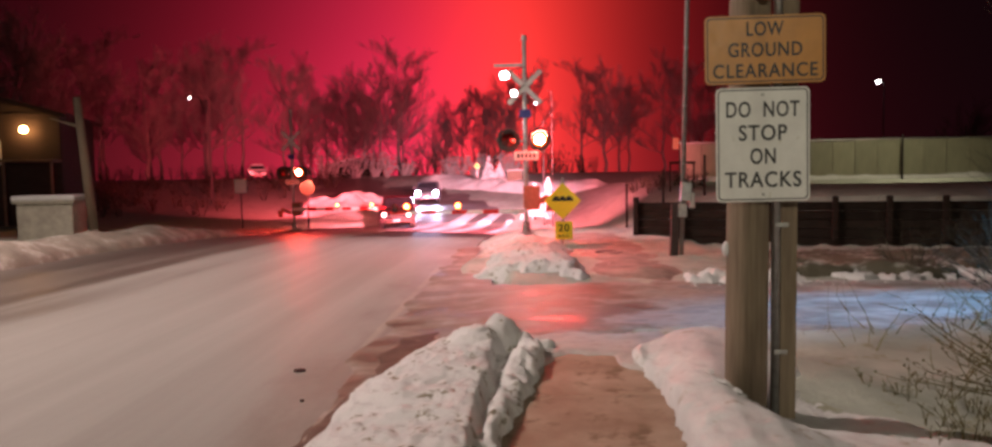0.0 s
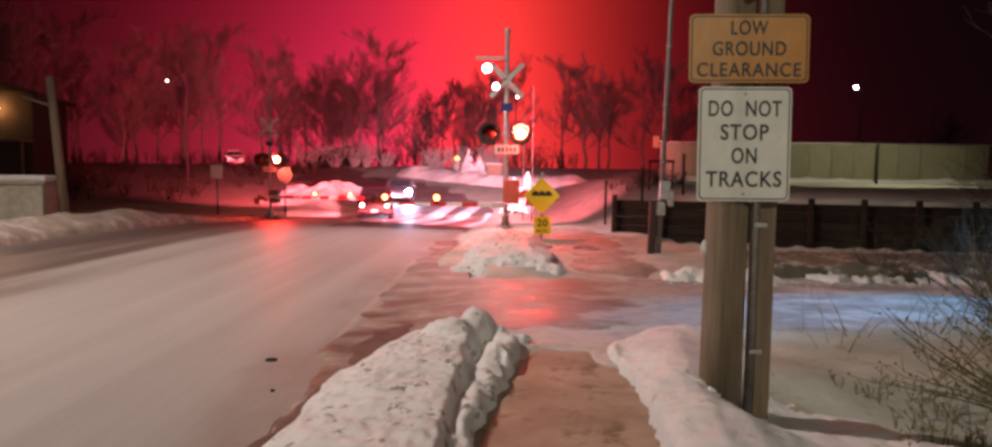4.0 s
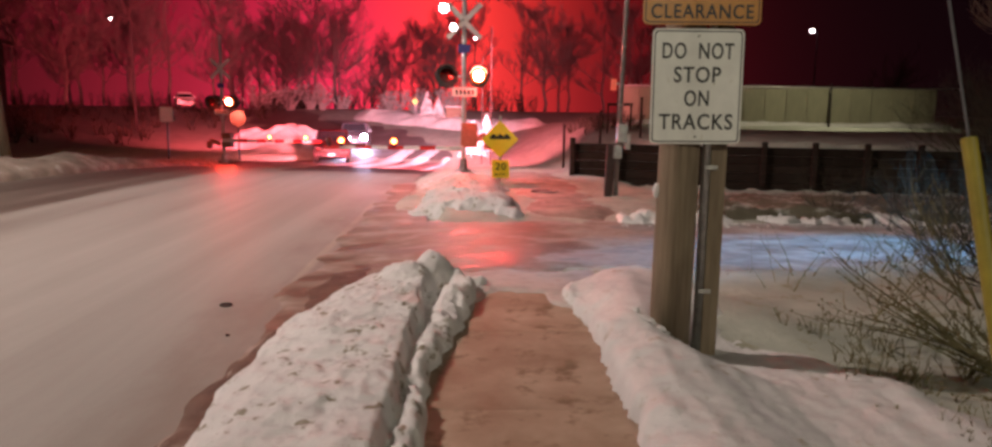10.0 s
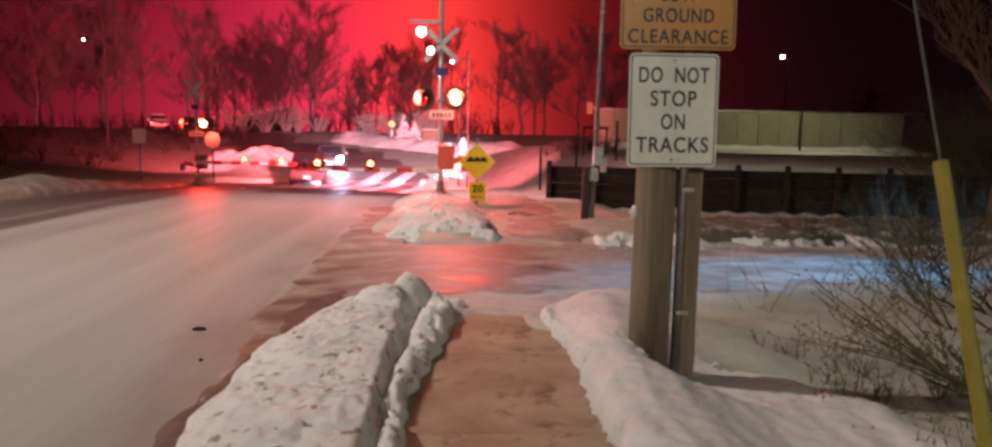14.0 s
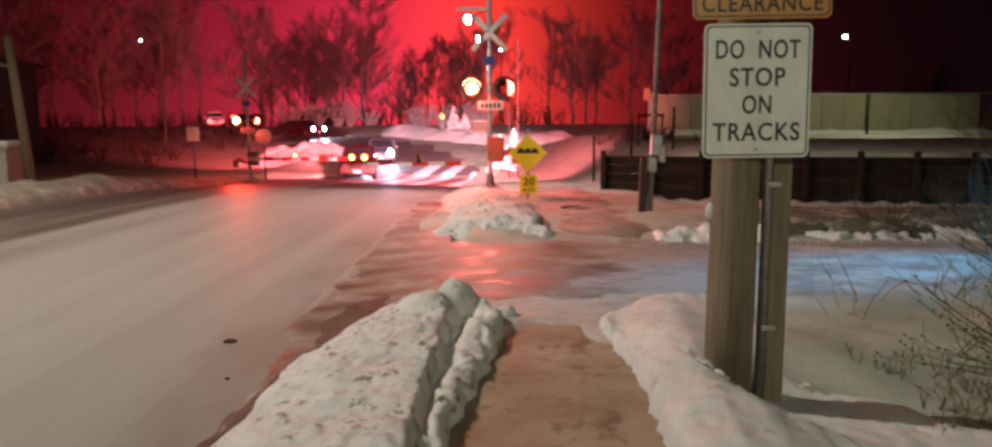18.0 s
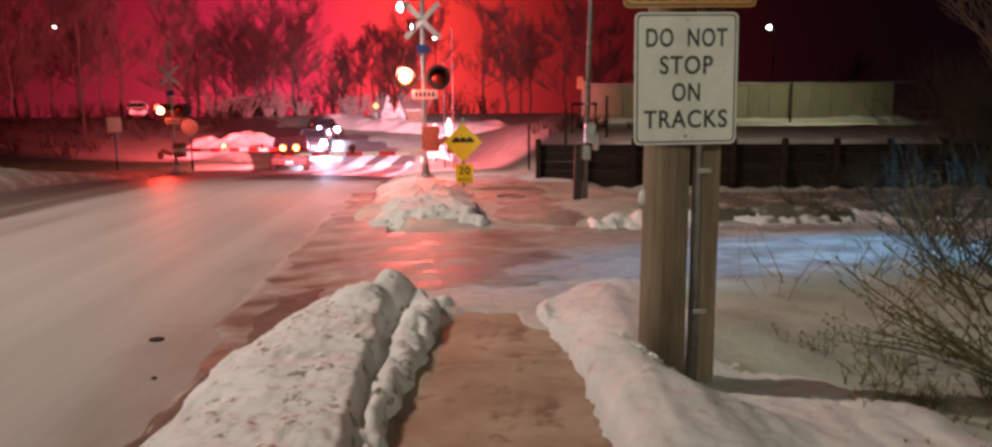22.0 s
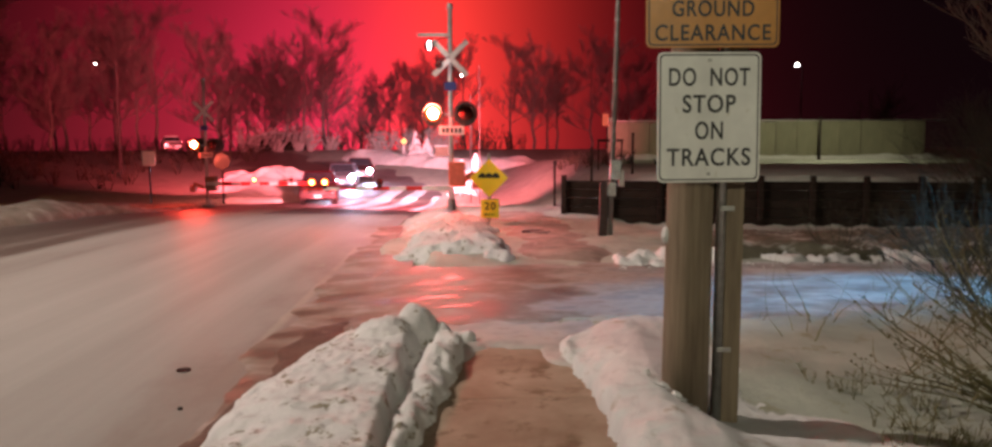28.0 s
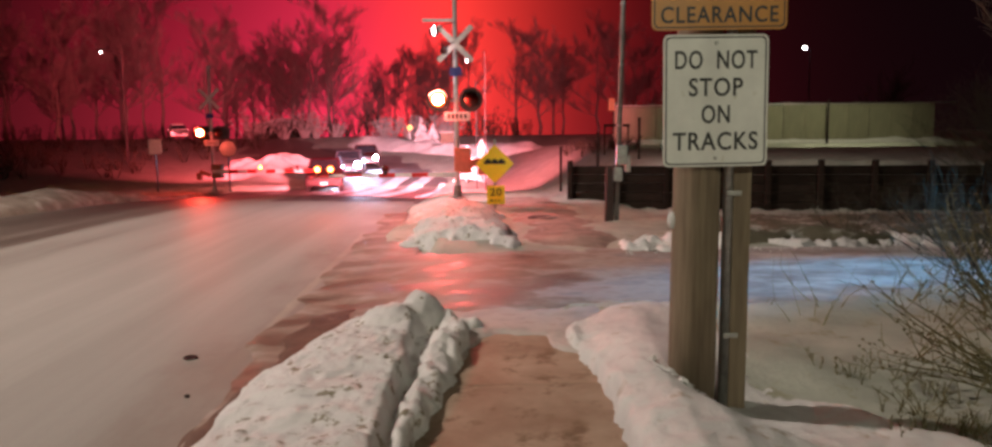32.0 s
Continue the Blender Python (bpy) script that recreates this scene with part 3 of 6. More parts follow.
def near_bank(x, y):
    """A gentle lumpy slope up from the road, a rounded crest, a narrow crack and a small ridge beside the pavement."""
    wx = x + 0.05 * noise.noise(Vector((x * 3.1, y * 2.3, 4.0))) + 0.025 * noise.noise(Vector((x * 8.0, y * 6.0, 1.0)))
    foot = lerp_at(y, [-9, -0.2, 0.74, 1.7, 3.0], [-2.99, -2.97, -2.93, -2.72, -2.40]) + 0.05 * fbm(3.0, y, 1.5, 3)
    crest = lerp_at(y, [-9, -0.9, 0, 1.2, 2.0, 3.0], [-1.94, -1.94, -1.93, -1.92, -1.87, -1.80])
    top = lerp_at(y, [-9, -1, 0.6, 1.2, 1.9, 2.3, 2.75], [0.225, 0.225, 0.225, 0.215, 0.22, 0.15, 0.0]) * (1 + 0.18 * fbm(6.0, y, 1.3, 3))
    t = (wx - foot) / (crest - foot)
    if t <= 0:
        main = 0.0
    elif t <= 1:
        main = top * math.sin(t * math.pi / 2) ** 0.6
    else:
        main = top * (1 - smooth_step(0.0, 0.06, wx - crest) * 0.72)
        main *= 1 - smooth_step(0.08, 0.18, wx - crest)
    for kx, ky, rx, ry, kz in ((-1.86, 2.02, 0.21, 0.27, 0.33), (-2.08, 1.75, 0.30, 0.36, 0.285), (-1.62, 1.98, 0.13, 0.16, 0.17), (-1.42, 2.05, 0.11, 0.10, 0.10)):
        q = 1 - ((wx - kx) / rx) ** 2 - ((y - ky) / ry) ** 2
        if q > 0:
            main = max(main, kz * q ** 0.4)
    rim = lerp_at(y, [-9, -0.5, 0.0, 0.6, 1.0, 1.8, 2.4], [-1.82, -1.81, -1.765, -1.69, -1.655, -1.57, -1.40]) + 0.015 * noise.noise(Vector((2.0, y * 2.0, 0.0)))
    half = lerp_at(y, [-9, -0.5, 0.0, 0.6, 1.2, 2.4], [0.085, 0.085, 0.11, 0.15, 0.165, 0.13]) * (1 + 0.35 * noise.noise(Vector((7.0, y * 3.7, 0.0))))
    v = (x + 0.5 * (wx - x) - rim) / half
    small = (0.145 + 0.03 * fbm(5.0, y, 2.0, 3)) * max(0.0, 1 - abs(v) ** 3.2) * (1 - smooth_step(1.75, 2.25, y))
    h = max(main, small)
    z = -0.22 + smooth_step(0, 0.03, h) * 0.20 + h + (crust(x, y, 1.05 if main > small else 1.7) * smooth_step(0, 0.08, h))
    if y > 2.7:
        z -= 1.0 * (y - 2.7)
    if y < -8.3:
        z -= 0.8 * (-8.3 - y)
    return z


def pole_bank(x, y):
    """A smooth bank from the pavement up to a crest that passes the pole, then down into the hollow."""
    left = lerp_at(y, [-9, -0.5, 0.12, 1.08, 1.85, 2.6], [-0.66, -0.64, -0.59, -0.66, -0.71, -0.52])
    left += 0.03 * fbm(0.0, y, 2.1, 4) + 0.045 * noise.noise(Vector((x * 4.0, y * 4.6, 2.0))) + 0.035 * noise.noise(Vector((x * 9.0, y * 12.0, 6.0))) + 0.016 * noise.noise(Vector((x * 23.0, y * 27.0, 3.0)))
    left += 0.30 * smooth_step(1.75, 2.7, y)
    crest = lerp_at(y, [-9, -1.1, -0.3, 0.3, 1.2, 2.0, 3.0], [-0.38, -0.36, -0.26, -0.22, -0.10, 0.08, 0.20]) + 0.02 * noise.noise(Vector((1.0, y * 2.6, 5.0)))
    tall = lerp_at(y, [-9, -1.5, -0.2, 0.4, 1.2, 1.9, 2.4], [0.6, 0.72, 0.95, 1.0, 0.92, 0.80, 0.62])
    d = x - crest
    if d > 0:
        d /= 1 + 2.4 * smooth_step(0.15, 0.9, y) + 1.6 * smooth_step(0.0, -0.6, y)
    top = tall * lerp_at(d, [-0.5, -0.36, -0.22, -0.08, 0.0, 0.06, 0.16, 0.30], [0.085, 0.135, 0.185, 0.225, 0.235, 0.21, 0.13, 0.04])
    top += lerp_at(d, [0.0, 0.16, 0.34, 0.55, 1.2, 3.2], [0.0, -0.015, -0.08, -0.11, -0.10, -0.09])
    up = smooth_step(left - 0.02, left + 0.07 + 0.25 * smooth_step(1.4, 2.4, y), x)
    end = (1 - smooth_step(2.15, 2.75, y + 0.14 * fbm(x, 4.0, 1.6, 3))) * smooth_step(-8.9, -8.2, y)
    reach = 0.75 * smooth_step(0.5, -0.6, y)
    fade = 1 - smooth_step(0.5 + reach, 1.0 + reach * 1.25, x + 0.3 * fbm(x, y, 1.5, 2))
    groove = 0.020 * noise.noise(Vector((x * 7.0, y * 0.8, 8.0)))
    return -0.2 + up * end * fade * (0.2 + top + groove + crust(x, y, 0.75 - 0.3 * smooth_step(-0.45, -0.2, x)))


def far_pile(x, y):
    """A low ragged heap, highest at the corner beside the driveway."""
    w = 0.22 * fbm(x, y, 1.6, 3) + 0.07 * fbm(x, y, 6.0, 2, 2.0)
    left = lerp_at(y, [6.0, 6.6, 7.4, 9, 13, 15], [-2.1, -2.4, -2.6, -2.7, -2.7, -2.6])
    right = lerp_at(y, [6.0, 6.5, 8, 11, 13, 15], [-0.6, -0.40, -0.45, -0.50, -0.58, -0.6])
    u = (x + w - (left + right) / 2) / ((right - left) / 2)
    body = max(0.0, 1 - abs(u) ** 2.0)
    ends = smooth_step(6.5, 7.9, y + 1.6 * w + 0.8 * smooth_step(-1.6, -0.5, x)) * (1 - smooth_step(13.6, 15.0, y))
    top = 0.13 + 0.17 * math.exp(-((x + 0.85) ** 2 / 0.16 + (y - 7.6) ** 2 / 1.2)) + 0.10 * math.exp(-((x + 1.75) ** 2 / 0.3 + (y - 9.0) ** 2 / 2.5)) + 0.08 * math.exp(-((x + 1.0) ** 2 / 0.3 + (y - 10.5) ** 2 / 2.0)) + 0.07 * fbm(x, y, 1.7, 3)
    h = max(0.0, top) * body * ends
    return profile(y) - 0.19 + smooth_step(0, 0.16, h) * 0.18 + h + crust(x, y, 1.7) * smooth_step(0, 0.10, h)


def edge_lumps(x, y):
    """Broken lumps of clean snow where the plough turned along the driveway's far edge."""
    up = smooth_step(1.7, 3.0, x)
    c = 6.5 + 0.22 * up + 0.16 * fbm(x, 1.0, 1.1, 3)
    lump = 0.62 - 0.42 * up + 1.2 * noise.noise(Vector((x * 1.9, y * 2.4, 3.3))) + 0.75 * noise.noise(Vector((x * 5.3, y * 4.6, 1.3))) + 0.4 * noise.noise(Vector((x * 11.0, y * 9.0, 2.3)))
    h = (0.15 - 0.02 * up) * max(0.0, 1 - ((y - c) / (0.46 + 0.3 * up)) ** 2) * max(0.0, lump) * smooth_step(0.75, 0.95, x) * (1 - smooth_step(5.5, 7.5, x))
    return -0.2 + smooth_step(0, 0.03, h) * 0.2 + h + crust(x, y, 1.3) * smooth_step(0, 0.05, h)


def verge_bank(x, y):
    """Low lumps along the far side of the driveway."""
    front = 6.45 + 0.18 * fbm(x, 3.0, 0.9, 3)
    h = smooth_step(front, front + 0.25, y) * (1 - 0.9 * smooth_step(7.6, 10.8, y)) * (1 - smooth_step(wall_y(x) - 0.7, wall_y(x) - 0.2, y)) * smooth_step(1.9, 3.0, x + 0.5 * fbm(x, y, 0.8, 3)) * (0.16 + 0.07 * fbm(x, y, 1.1, 3))
    return -0.2 - 0.26 * smooth_step(9.5, 12.5, y) + smooth_step(0, 0.03, h) * 0.2 + h + (crust(x, y, 1.4) if h > 0.01 else 0)


def left_bank(x, y):
    u = (x - (ROAD_L - 0.9 + 0.25 * fbm(0.0, y, 0.35, 2))) / 0.95
    h = 0.40 * max(0.0, 1 - u * u) * (1 - 0.75 * smooth_step(17, 24, y)) * (0.85 + 0.3 * fbm(x, y, 0.6, 2))
    return profile(y) - 0.25 + smooth_step(0, 0.04, h) * 0.2 + h + (crust(x, y, 1.6) if h > 0.01 else 0)


heap("snow_bank_kerb", -3.15, -1.0, -2.6, 3.5, 0.022, near_bank, SNOW_DIRTY, "ploughed crusty snow bank between road and pavement")
heap("snow_bank_behind", -3.15, -1.0, -9.0, -2.6, 0.07, near_bank, SNOW_DIRTY, "ploughed crusty snow bank between road and pavement")
heap("snow_bank_pole_behind", -0.80, 3.1, -9.0, -4.4, 0.09, pole_bank, SNOW, "smooth trodden snow bank beside the pavement")
heap("snow_bank_pole", -0.80, 3.1, -4.4, 3.1, 0.026, pole_bank, SNOW, "smooth trodden snow bank around the sign pole")
heap("snow_bank_crossing", -3.0, -0.2, 6.0, 15.0, 0.04, far_pile, SNOW_DIRTY, "dirty ploughed snow pile beside the driveway mouth")
heap("snow_bank_verge", 1.4, 14.0, 6.1, 15.2, 0.08, verge_bank, VERGE, "lumpy low snow along the icy driveway")
heap("snow_bank_drive", 0.7, 7.6, 5.8, 7.65, 0.04, edge_lumps, SNOW, "broken clean snow lumps along the driveway edge")
heap("snow_bank_left", -14.9, -11.2, -6.0, 30.0, 0.11, left_bank, ROADSIDE, "dirty ploughed snow along the far side of the road")


def bend_front(x):
    """The foot of the bank along the outside of the bend."""
    return 53.0 - (1.18 if x < -2.3 else 0.30) * (x + 2.3)


def far_bank(x, y):
    u = (y - bend_front(x) + 0.5 * fbm(x, y, 0.3, 3)) / 4.6
    h = 0.95 * smooth_step(0, 0.55, u) * (1 - smooth_step(0.9, 1.8, u)) * smooth_step(-13.0, -10.5, x) * (1 - smooth_step(3.0, 7.0, x)) * (0.85 + 0.35 * fbm(x, y, 0.35, 3))
    return profile(y) - 0.3 + smooth_step(0, 0.08, h) * 0.27 + max(0.0, h) + (crust(x, y, 3.0) if h > 0.02 else 0)


def island_bank(x, y):
    h = 0.55 * max(0.0, 1 - ((x + 11.0) / 3.0) ** 2 - ((y - 34.5) / 3.6) ** 2)
    h = max(h, 1.6 * max(0.0, 1 - ((x + 12.1) / 3.1) ** 2 - ((y - 39.6) / 3.4) ** 2), 1.15 * max(0.0, 1 - ((x + 14.2) / 2.7) ** 2 - ((y - 40.5) / 3.4) ** 2))
    h *= 0.8 + 0.4 * fbm(x, y, 0.6, 3)
    return profile(y) - 0.3 + smooth_step(0, 0.1, h) * 0.25 + h + (crust(x, y, 2.0) if h > 0.02 else 0)


def fence_bank(x, y):
    """Clean snow drifted against the fence."""
    c = 40.6 - 0.0905 * (x - 7.5) + 0.35
    h = 0.44 * max(0.0, 1 - ((y - c) / 1.0) ** 2) * smooth_step(6.5, 9, x) * (1 - smooth_step(26, 28, x)) * (0.85 + 0.4 * fbm(x, y, 0.5, 3))
    return land(x, y) - 0.25 + smooth_step(0, 0.08, h) * 0.2 + h


heap("snow_bank_fence", 6.0, 28.5, 37.4, 42.2, 0.2, fence_bank, SNOW, "clean snow drifted along the foot of the fence")
strip("side_road", lambda y: (min(-9.2, ROAD_R + road_x(y) - 1.5), lerp_at(y, [33, 38, 46, 53.6, 65], [-2.6, -1.4, -1.6, -2.2, -11.6])), list(np.arange(33, 65, 0.5)), lambda x, y: profile(y) - 0.045 + 0.01 * fbm(x, y, 0.8, 3),
      material("icy_dark_asphalt", (0.15, 0.13, 0.13), 0.5, 0, 0.5, 0.5, 0.4, 20, 0.008, (1, 0.5, 1), spots=((0.30, 0.28, 0.28), 0.7, 0.58, 0.15), spec=0.35), "icy road surface curving away beyond the tracks", "road", nx=24)
heap("snow_bank_bend", -13.5, 7.5, 48.5, 74.0, 0.22, far_bank, SNOW, "high snow bank at the road's bend")
heap("snow_bank_island", -19.8, -7.8, 30.5, 44.2, 0.17, island_bank, SNOW, "snow heap behind the far gate")


# ---- pavement ----
def build_pavement():
    walk_way = tagged(new("pavement"), "wet brown concrete pavement cleared between snow banks", "pavement", kind="structure")
    slab = Shape().box((1.36, 1.485, 0.09), bevel=0.008)
    me = mesh_of("slab", slab, CONCRETE)
    for k in range(8):
        ob = new("slab", me)
        ob.parent = walk_way
        ob.matrix_basis = pose(-1.2, 1.27 - 1.5 * k, -0.048 + 0.004 * ((k * 7) % 3 - 1), 0.25 * ((k * 5) % 3 - 1), 0.2 * ((k * 3) % 3 - 1), 0)
    strip("pavement_beyond", lambda y: (-0.75, lerp_at(y, [6.4, 8, 10, 14], [0.85, 1.1, 1.25, 0.9])), list(np.arange(6.35, 15.4, 0.12)),
          lambda x, y: profile(y) + 0.07 - 0.12 * (1 - smooth_step(6.35, 7.3, y)) - 0.13 * abs((x - 0.15) / 0.95) ** 3 + 0.03 * fbm(x, y, 1.8, 4), SLUSH, "slush-covered pavement leading to the crossing", "pavement", nx=26)


strip("slush_apron", lambda y: (-1.86, -0.52 + 0.34 * smooth_step(1.9, 2.2, y)), list(np.arange(0.7, 3.15, 0.04)),
      lambda x, y: -0.055 + 0.066 * smooth_step(1.62, 1.92, 0.75 * smooth_step(0.16, 0.55, abs(x + 1.08)) + y + 0.26 * fbm(x, y, 2.2, 3)) * (1 - smooth_step(2.6, 3.0, y + 0.35 * fbm(x, 7.0, 1.4, 3))) + 0.012 * fbm(x, y, 5.0, 3),
      material("pale_slush", (0.50, 0.45, 0.42), 0.7, 0, 3.0, 0.3, 0.6, 30, 0.012, spots=((0.30, 0.22, 0.17), 3.0, 0.55, 0.15), spec=0.25), "pale trodden slush at the end of the pavement", "slush", nx=40)


def cover(name, r, place, label):
    c = thing(name, label, "cover", Matrix.Translation(place))
    part("rim", Shape().ring(r * 0.86, r, 0.02, pose(0, 0, 0.002, 90)), IRON, c)
    part("lid", Shape().cyl(r * 0.84, r * 0.84, 0.018, seg=24), IRON, c)


cover("valve_cover", 0.056, (-3.72, 1.70, road_top(-3.72, 1.7) - 0.002), "small dark iron valve cover set in the road")
cover("valve_cover", 0.017, (-3.42, 0.80, road_top(-3.42, 0.8) + 0.001), "tiny iron valve cap half sunk in the road")
cover("manhole_cover", 0.28, (0.0, 9.8, profile(9.8) + 0.075), "dark manhole cover in the slushy pavement")

def gutter_edge(y):
    right = lerp_at(y, [0.2, 1.4, 8.2, 9.4], [-2.75, -2.2, -2.2, -2.75])
    return (lerp_at(y, [-8, 0.6, 1.4, 2.1, 3.2, 4.2, 6, 9, 13], [-3.12, -3.14, -3.2, -3.42, -3.2, -3.42, -3.25, -3.35, -3.35]) - 0.07 * fbm(1.0, y, 2.0, 4), right)


def gutter_top(x, y):
    u = smooth_step(-3.2, -1.2, x)
    sink = 0.035 * (1 - smooth_step(-3.42, -3.12, x + 0.25 * fbm(x, y, 1.1, 4)))
    return max(road_top(min(x, -2.95), y) + 0.012, profile(y) - 0.105 * (1 - u) - 0.010) + 0.012 * fbm(x * 0.5, y, 1.6, 4) - sink - 0.035 * smooth_step(-2.7, -2.4, x)


strip("gutter", gutter_edge, list(np.arange(-8, 13, 0.06)), gutter_top,
      ICE, "dark wet slush in the gutter and drive mouth", "gutter", nx=26)


def dirty_edge(y):
    foot = lerp_at(y, [-9, -0.2, 0.74, 1.7, 3.0], [-2.99, -2.97, -2.93, -2.72, -2.40])
    w = lerp_at(y, [-9, 1.2, 1.9, 2.5, 3.0, 3.4], [0.24, 0.24, 0.46, 0.72, 0.70, 0.05])
    return (foot - w * (0.85 + 0.35 * fbm(2.0, y, 1.3, 3)), foot + 0.15)


strip("gutter_slush", dirty_edge, list(np.arange(-8, 3.3, 0.06)), lambda x, y: gutter_top(x, y) + 0.012 - 0.03 * (1 - smooth_step(-0.02, 0.10, x - dirty_edge(y)[0])) + 0.006 * fbm(x, y, 5.0, 3),
      material("dark_gutter_slush", (0.135, 0.078, 0.06), 0.7, 0, 3.0, 0.5, 0.7, 24, 0.012, dark=(0.085, 0.048, 0.038), spots=((0.28, 0.21, 0.18), 2.4, 0.58, 0.15), spec=0.2), "dark brown slush along the foot of the snow bank", "slush", nx=14)


def deck_edge(y):
    return (-7.2 - 0.02 * (y - 17) + 0.3 * fbm(4.0, y, 0.5, 3), -2.75 + 0.25 * fbm(9.0, y, 0.6, 3))


strip("crossing_asphalt", deck_edge, list(np.arange(16.6, 31.5, 0.2)), lambda x, y: road_top(x, y) + 0.010 - 0.03 * (1 - smooth_step(16.6, 18.2, y + 0.5 * fbm(x, y, 0.9, 3))),
      material("bare_wet_asphalt", (0.15, 0.13, 0.13), 0.5, 0, 1.5, 0.5, 0.4, 40, 0.006, (1, 0.3, 1), spec=0.4), "bare wet asphalt between the wheel tracks at the crossing", "road", nx=30)


# ---- packed ice on the crossing, in bars between wheel tracks, paled for reflected headlights ----
def ice_bar(x0, x1, x2, x3, y0, y1):
    strip("crossing_ice", lambda y: (x0 + (x2 - x0) * (y - y0) / (y1 - y0) + 0.05 * fbm(x0, y, 0.9, 2), x1 + (x3 - x1) * (y - y0) / (y1 - y0) + 0.05 * fbm(x1, y, 0.9, 2)), list(np.arange(y0, y1, 0.2)),
          lambda x, y: max(road_top(x, y) + 0.03, profile(y) - 0.02 if y > 32.5 else -9.0) + 0.004 * fbm(x, y, 3, 2), HIGHLIGHT_ICE, "packed ice streaks between wheel tracks, paled for reflected headlights", "ice", nx=6)


for x0, x1, x2, x3, y0, y1 in ((-7.2, -6.5, -6.6, -6.1, 23.5, 33), (-6.0, -5.1, -5.35, -4.55, 21.7, 42), (-4.9, -4.2, -3.7, -3.0, 21.5, 42), (-3.2, -2.88, -2.75, -2.45, 20.5, 34)):
    ice_bar(x0, x1, x2, x3, y0, y1)


# ---- crumbs of snow fallen from the banks ----
def clods():
    rnd = random.Random(77)
    verts, faces = [], []

    def clod(x, y, z, r):
        base = len(verts)
        pts = ((0, 0, 1), (1, 0, 0.2), (0.3, 0.95, 0.25), (-0.85, 0.55, 0.15), (-0.8, -0.6, 0.25), (0.35, -0.9, 0.15), (0, 0, -0.6))
        turn = rnd.uniform(0, 6.28)
        for px, py, pz in pts:
            k = r * rnd.uniform(0.7, 1.25)
            verts.append((x + k * (px * math.cos(turn) - py * math.sin(turn)), y + k * (px * math.sin(turn) + py * math.cos(turn)), z + 0.75 * k * pz))
        for i in range(5):
            a, c = base + 1 + i, base + 1 + (i + 1) % 5
            faces.append((base, a, c))
            faces.append((base + 6, c, a))

    for _ in range(60):
        x, y = rnd.uniform(0.7, 6.0), 6.1 + rnd.gauss(0, 0.16)
        clod(x, y, drive_top(x, y) + 0.01, rnd.uniform(0.015, 0.05))
    for _ in range(26):
        a = rnd.uniform(2.6, 5.2)
        x, y = -0.05 + 0.24 * math.cos(a), 0.2 + 0.24 * math.sin(a)
        clod(x, y, pole_bank(x, y) + 0.012, rnd.uniform(0.012, 0.034))
    return tagged(sheet("snow_crumbs", verts, faces, SNOW, False), "small crumbs of snow fallen from the banks", "snow crumbs", kind="stuff")


clods()


# ---- the sign pole ----
def flat_sign(name, w, h, r, face, parent, m, border=True, label=""):
    p = part(name, Shape().plate(rounded(w, h, r), 0.004), face, parent, label, m)
    if border:
        b = Shape()
        o, i = rounded(w - 0.024, h - 0.024, r * 0.8), rounded(w - 0.040, h - 0.040, r * 0.7)
        vo = [b.bm.verts.new((x, -0.0035, z)) for x, z in o]
        vi = [b.bm.verts.new((x, -0.0035, z)) for x, z in i]
        for k in range(len(o)):
            b.bm.faces.new((vo[k], vo[(k + 1) % len(o)], vi[(k + 1) % len(o)], vi[k]))
        part("border", b, BLACK_INK, p)
    return p


def bolt(parent, x, z):
    part("bolt", Shape().cyl(0.011, 0.009, 0.012, pose(0, 0, 0, 90), 8), GALV, parent, "", pose(x, -0.008, z))


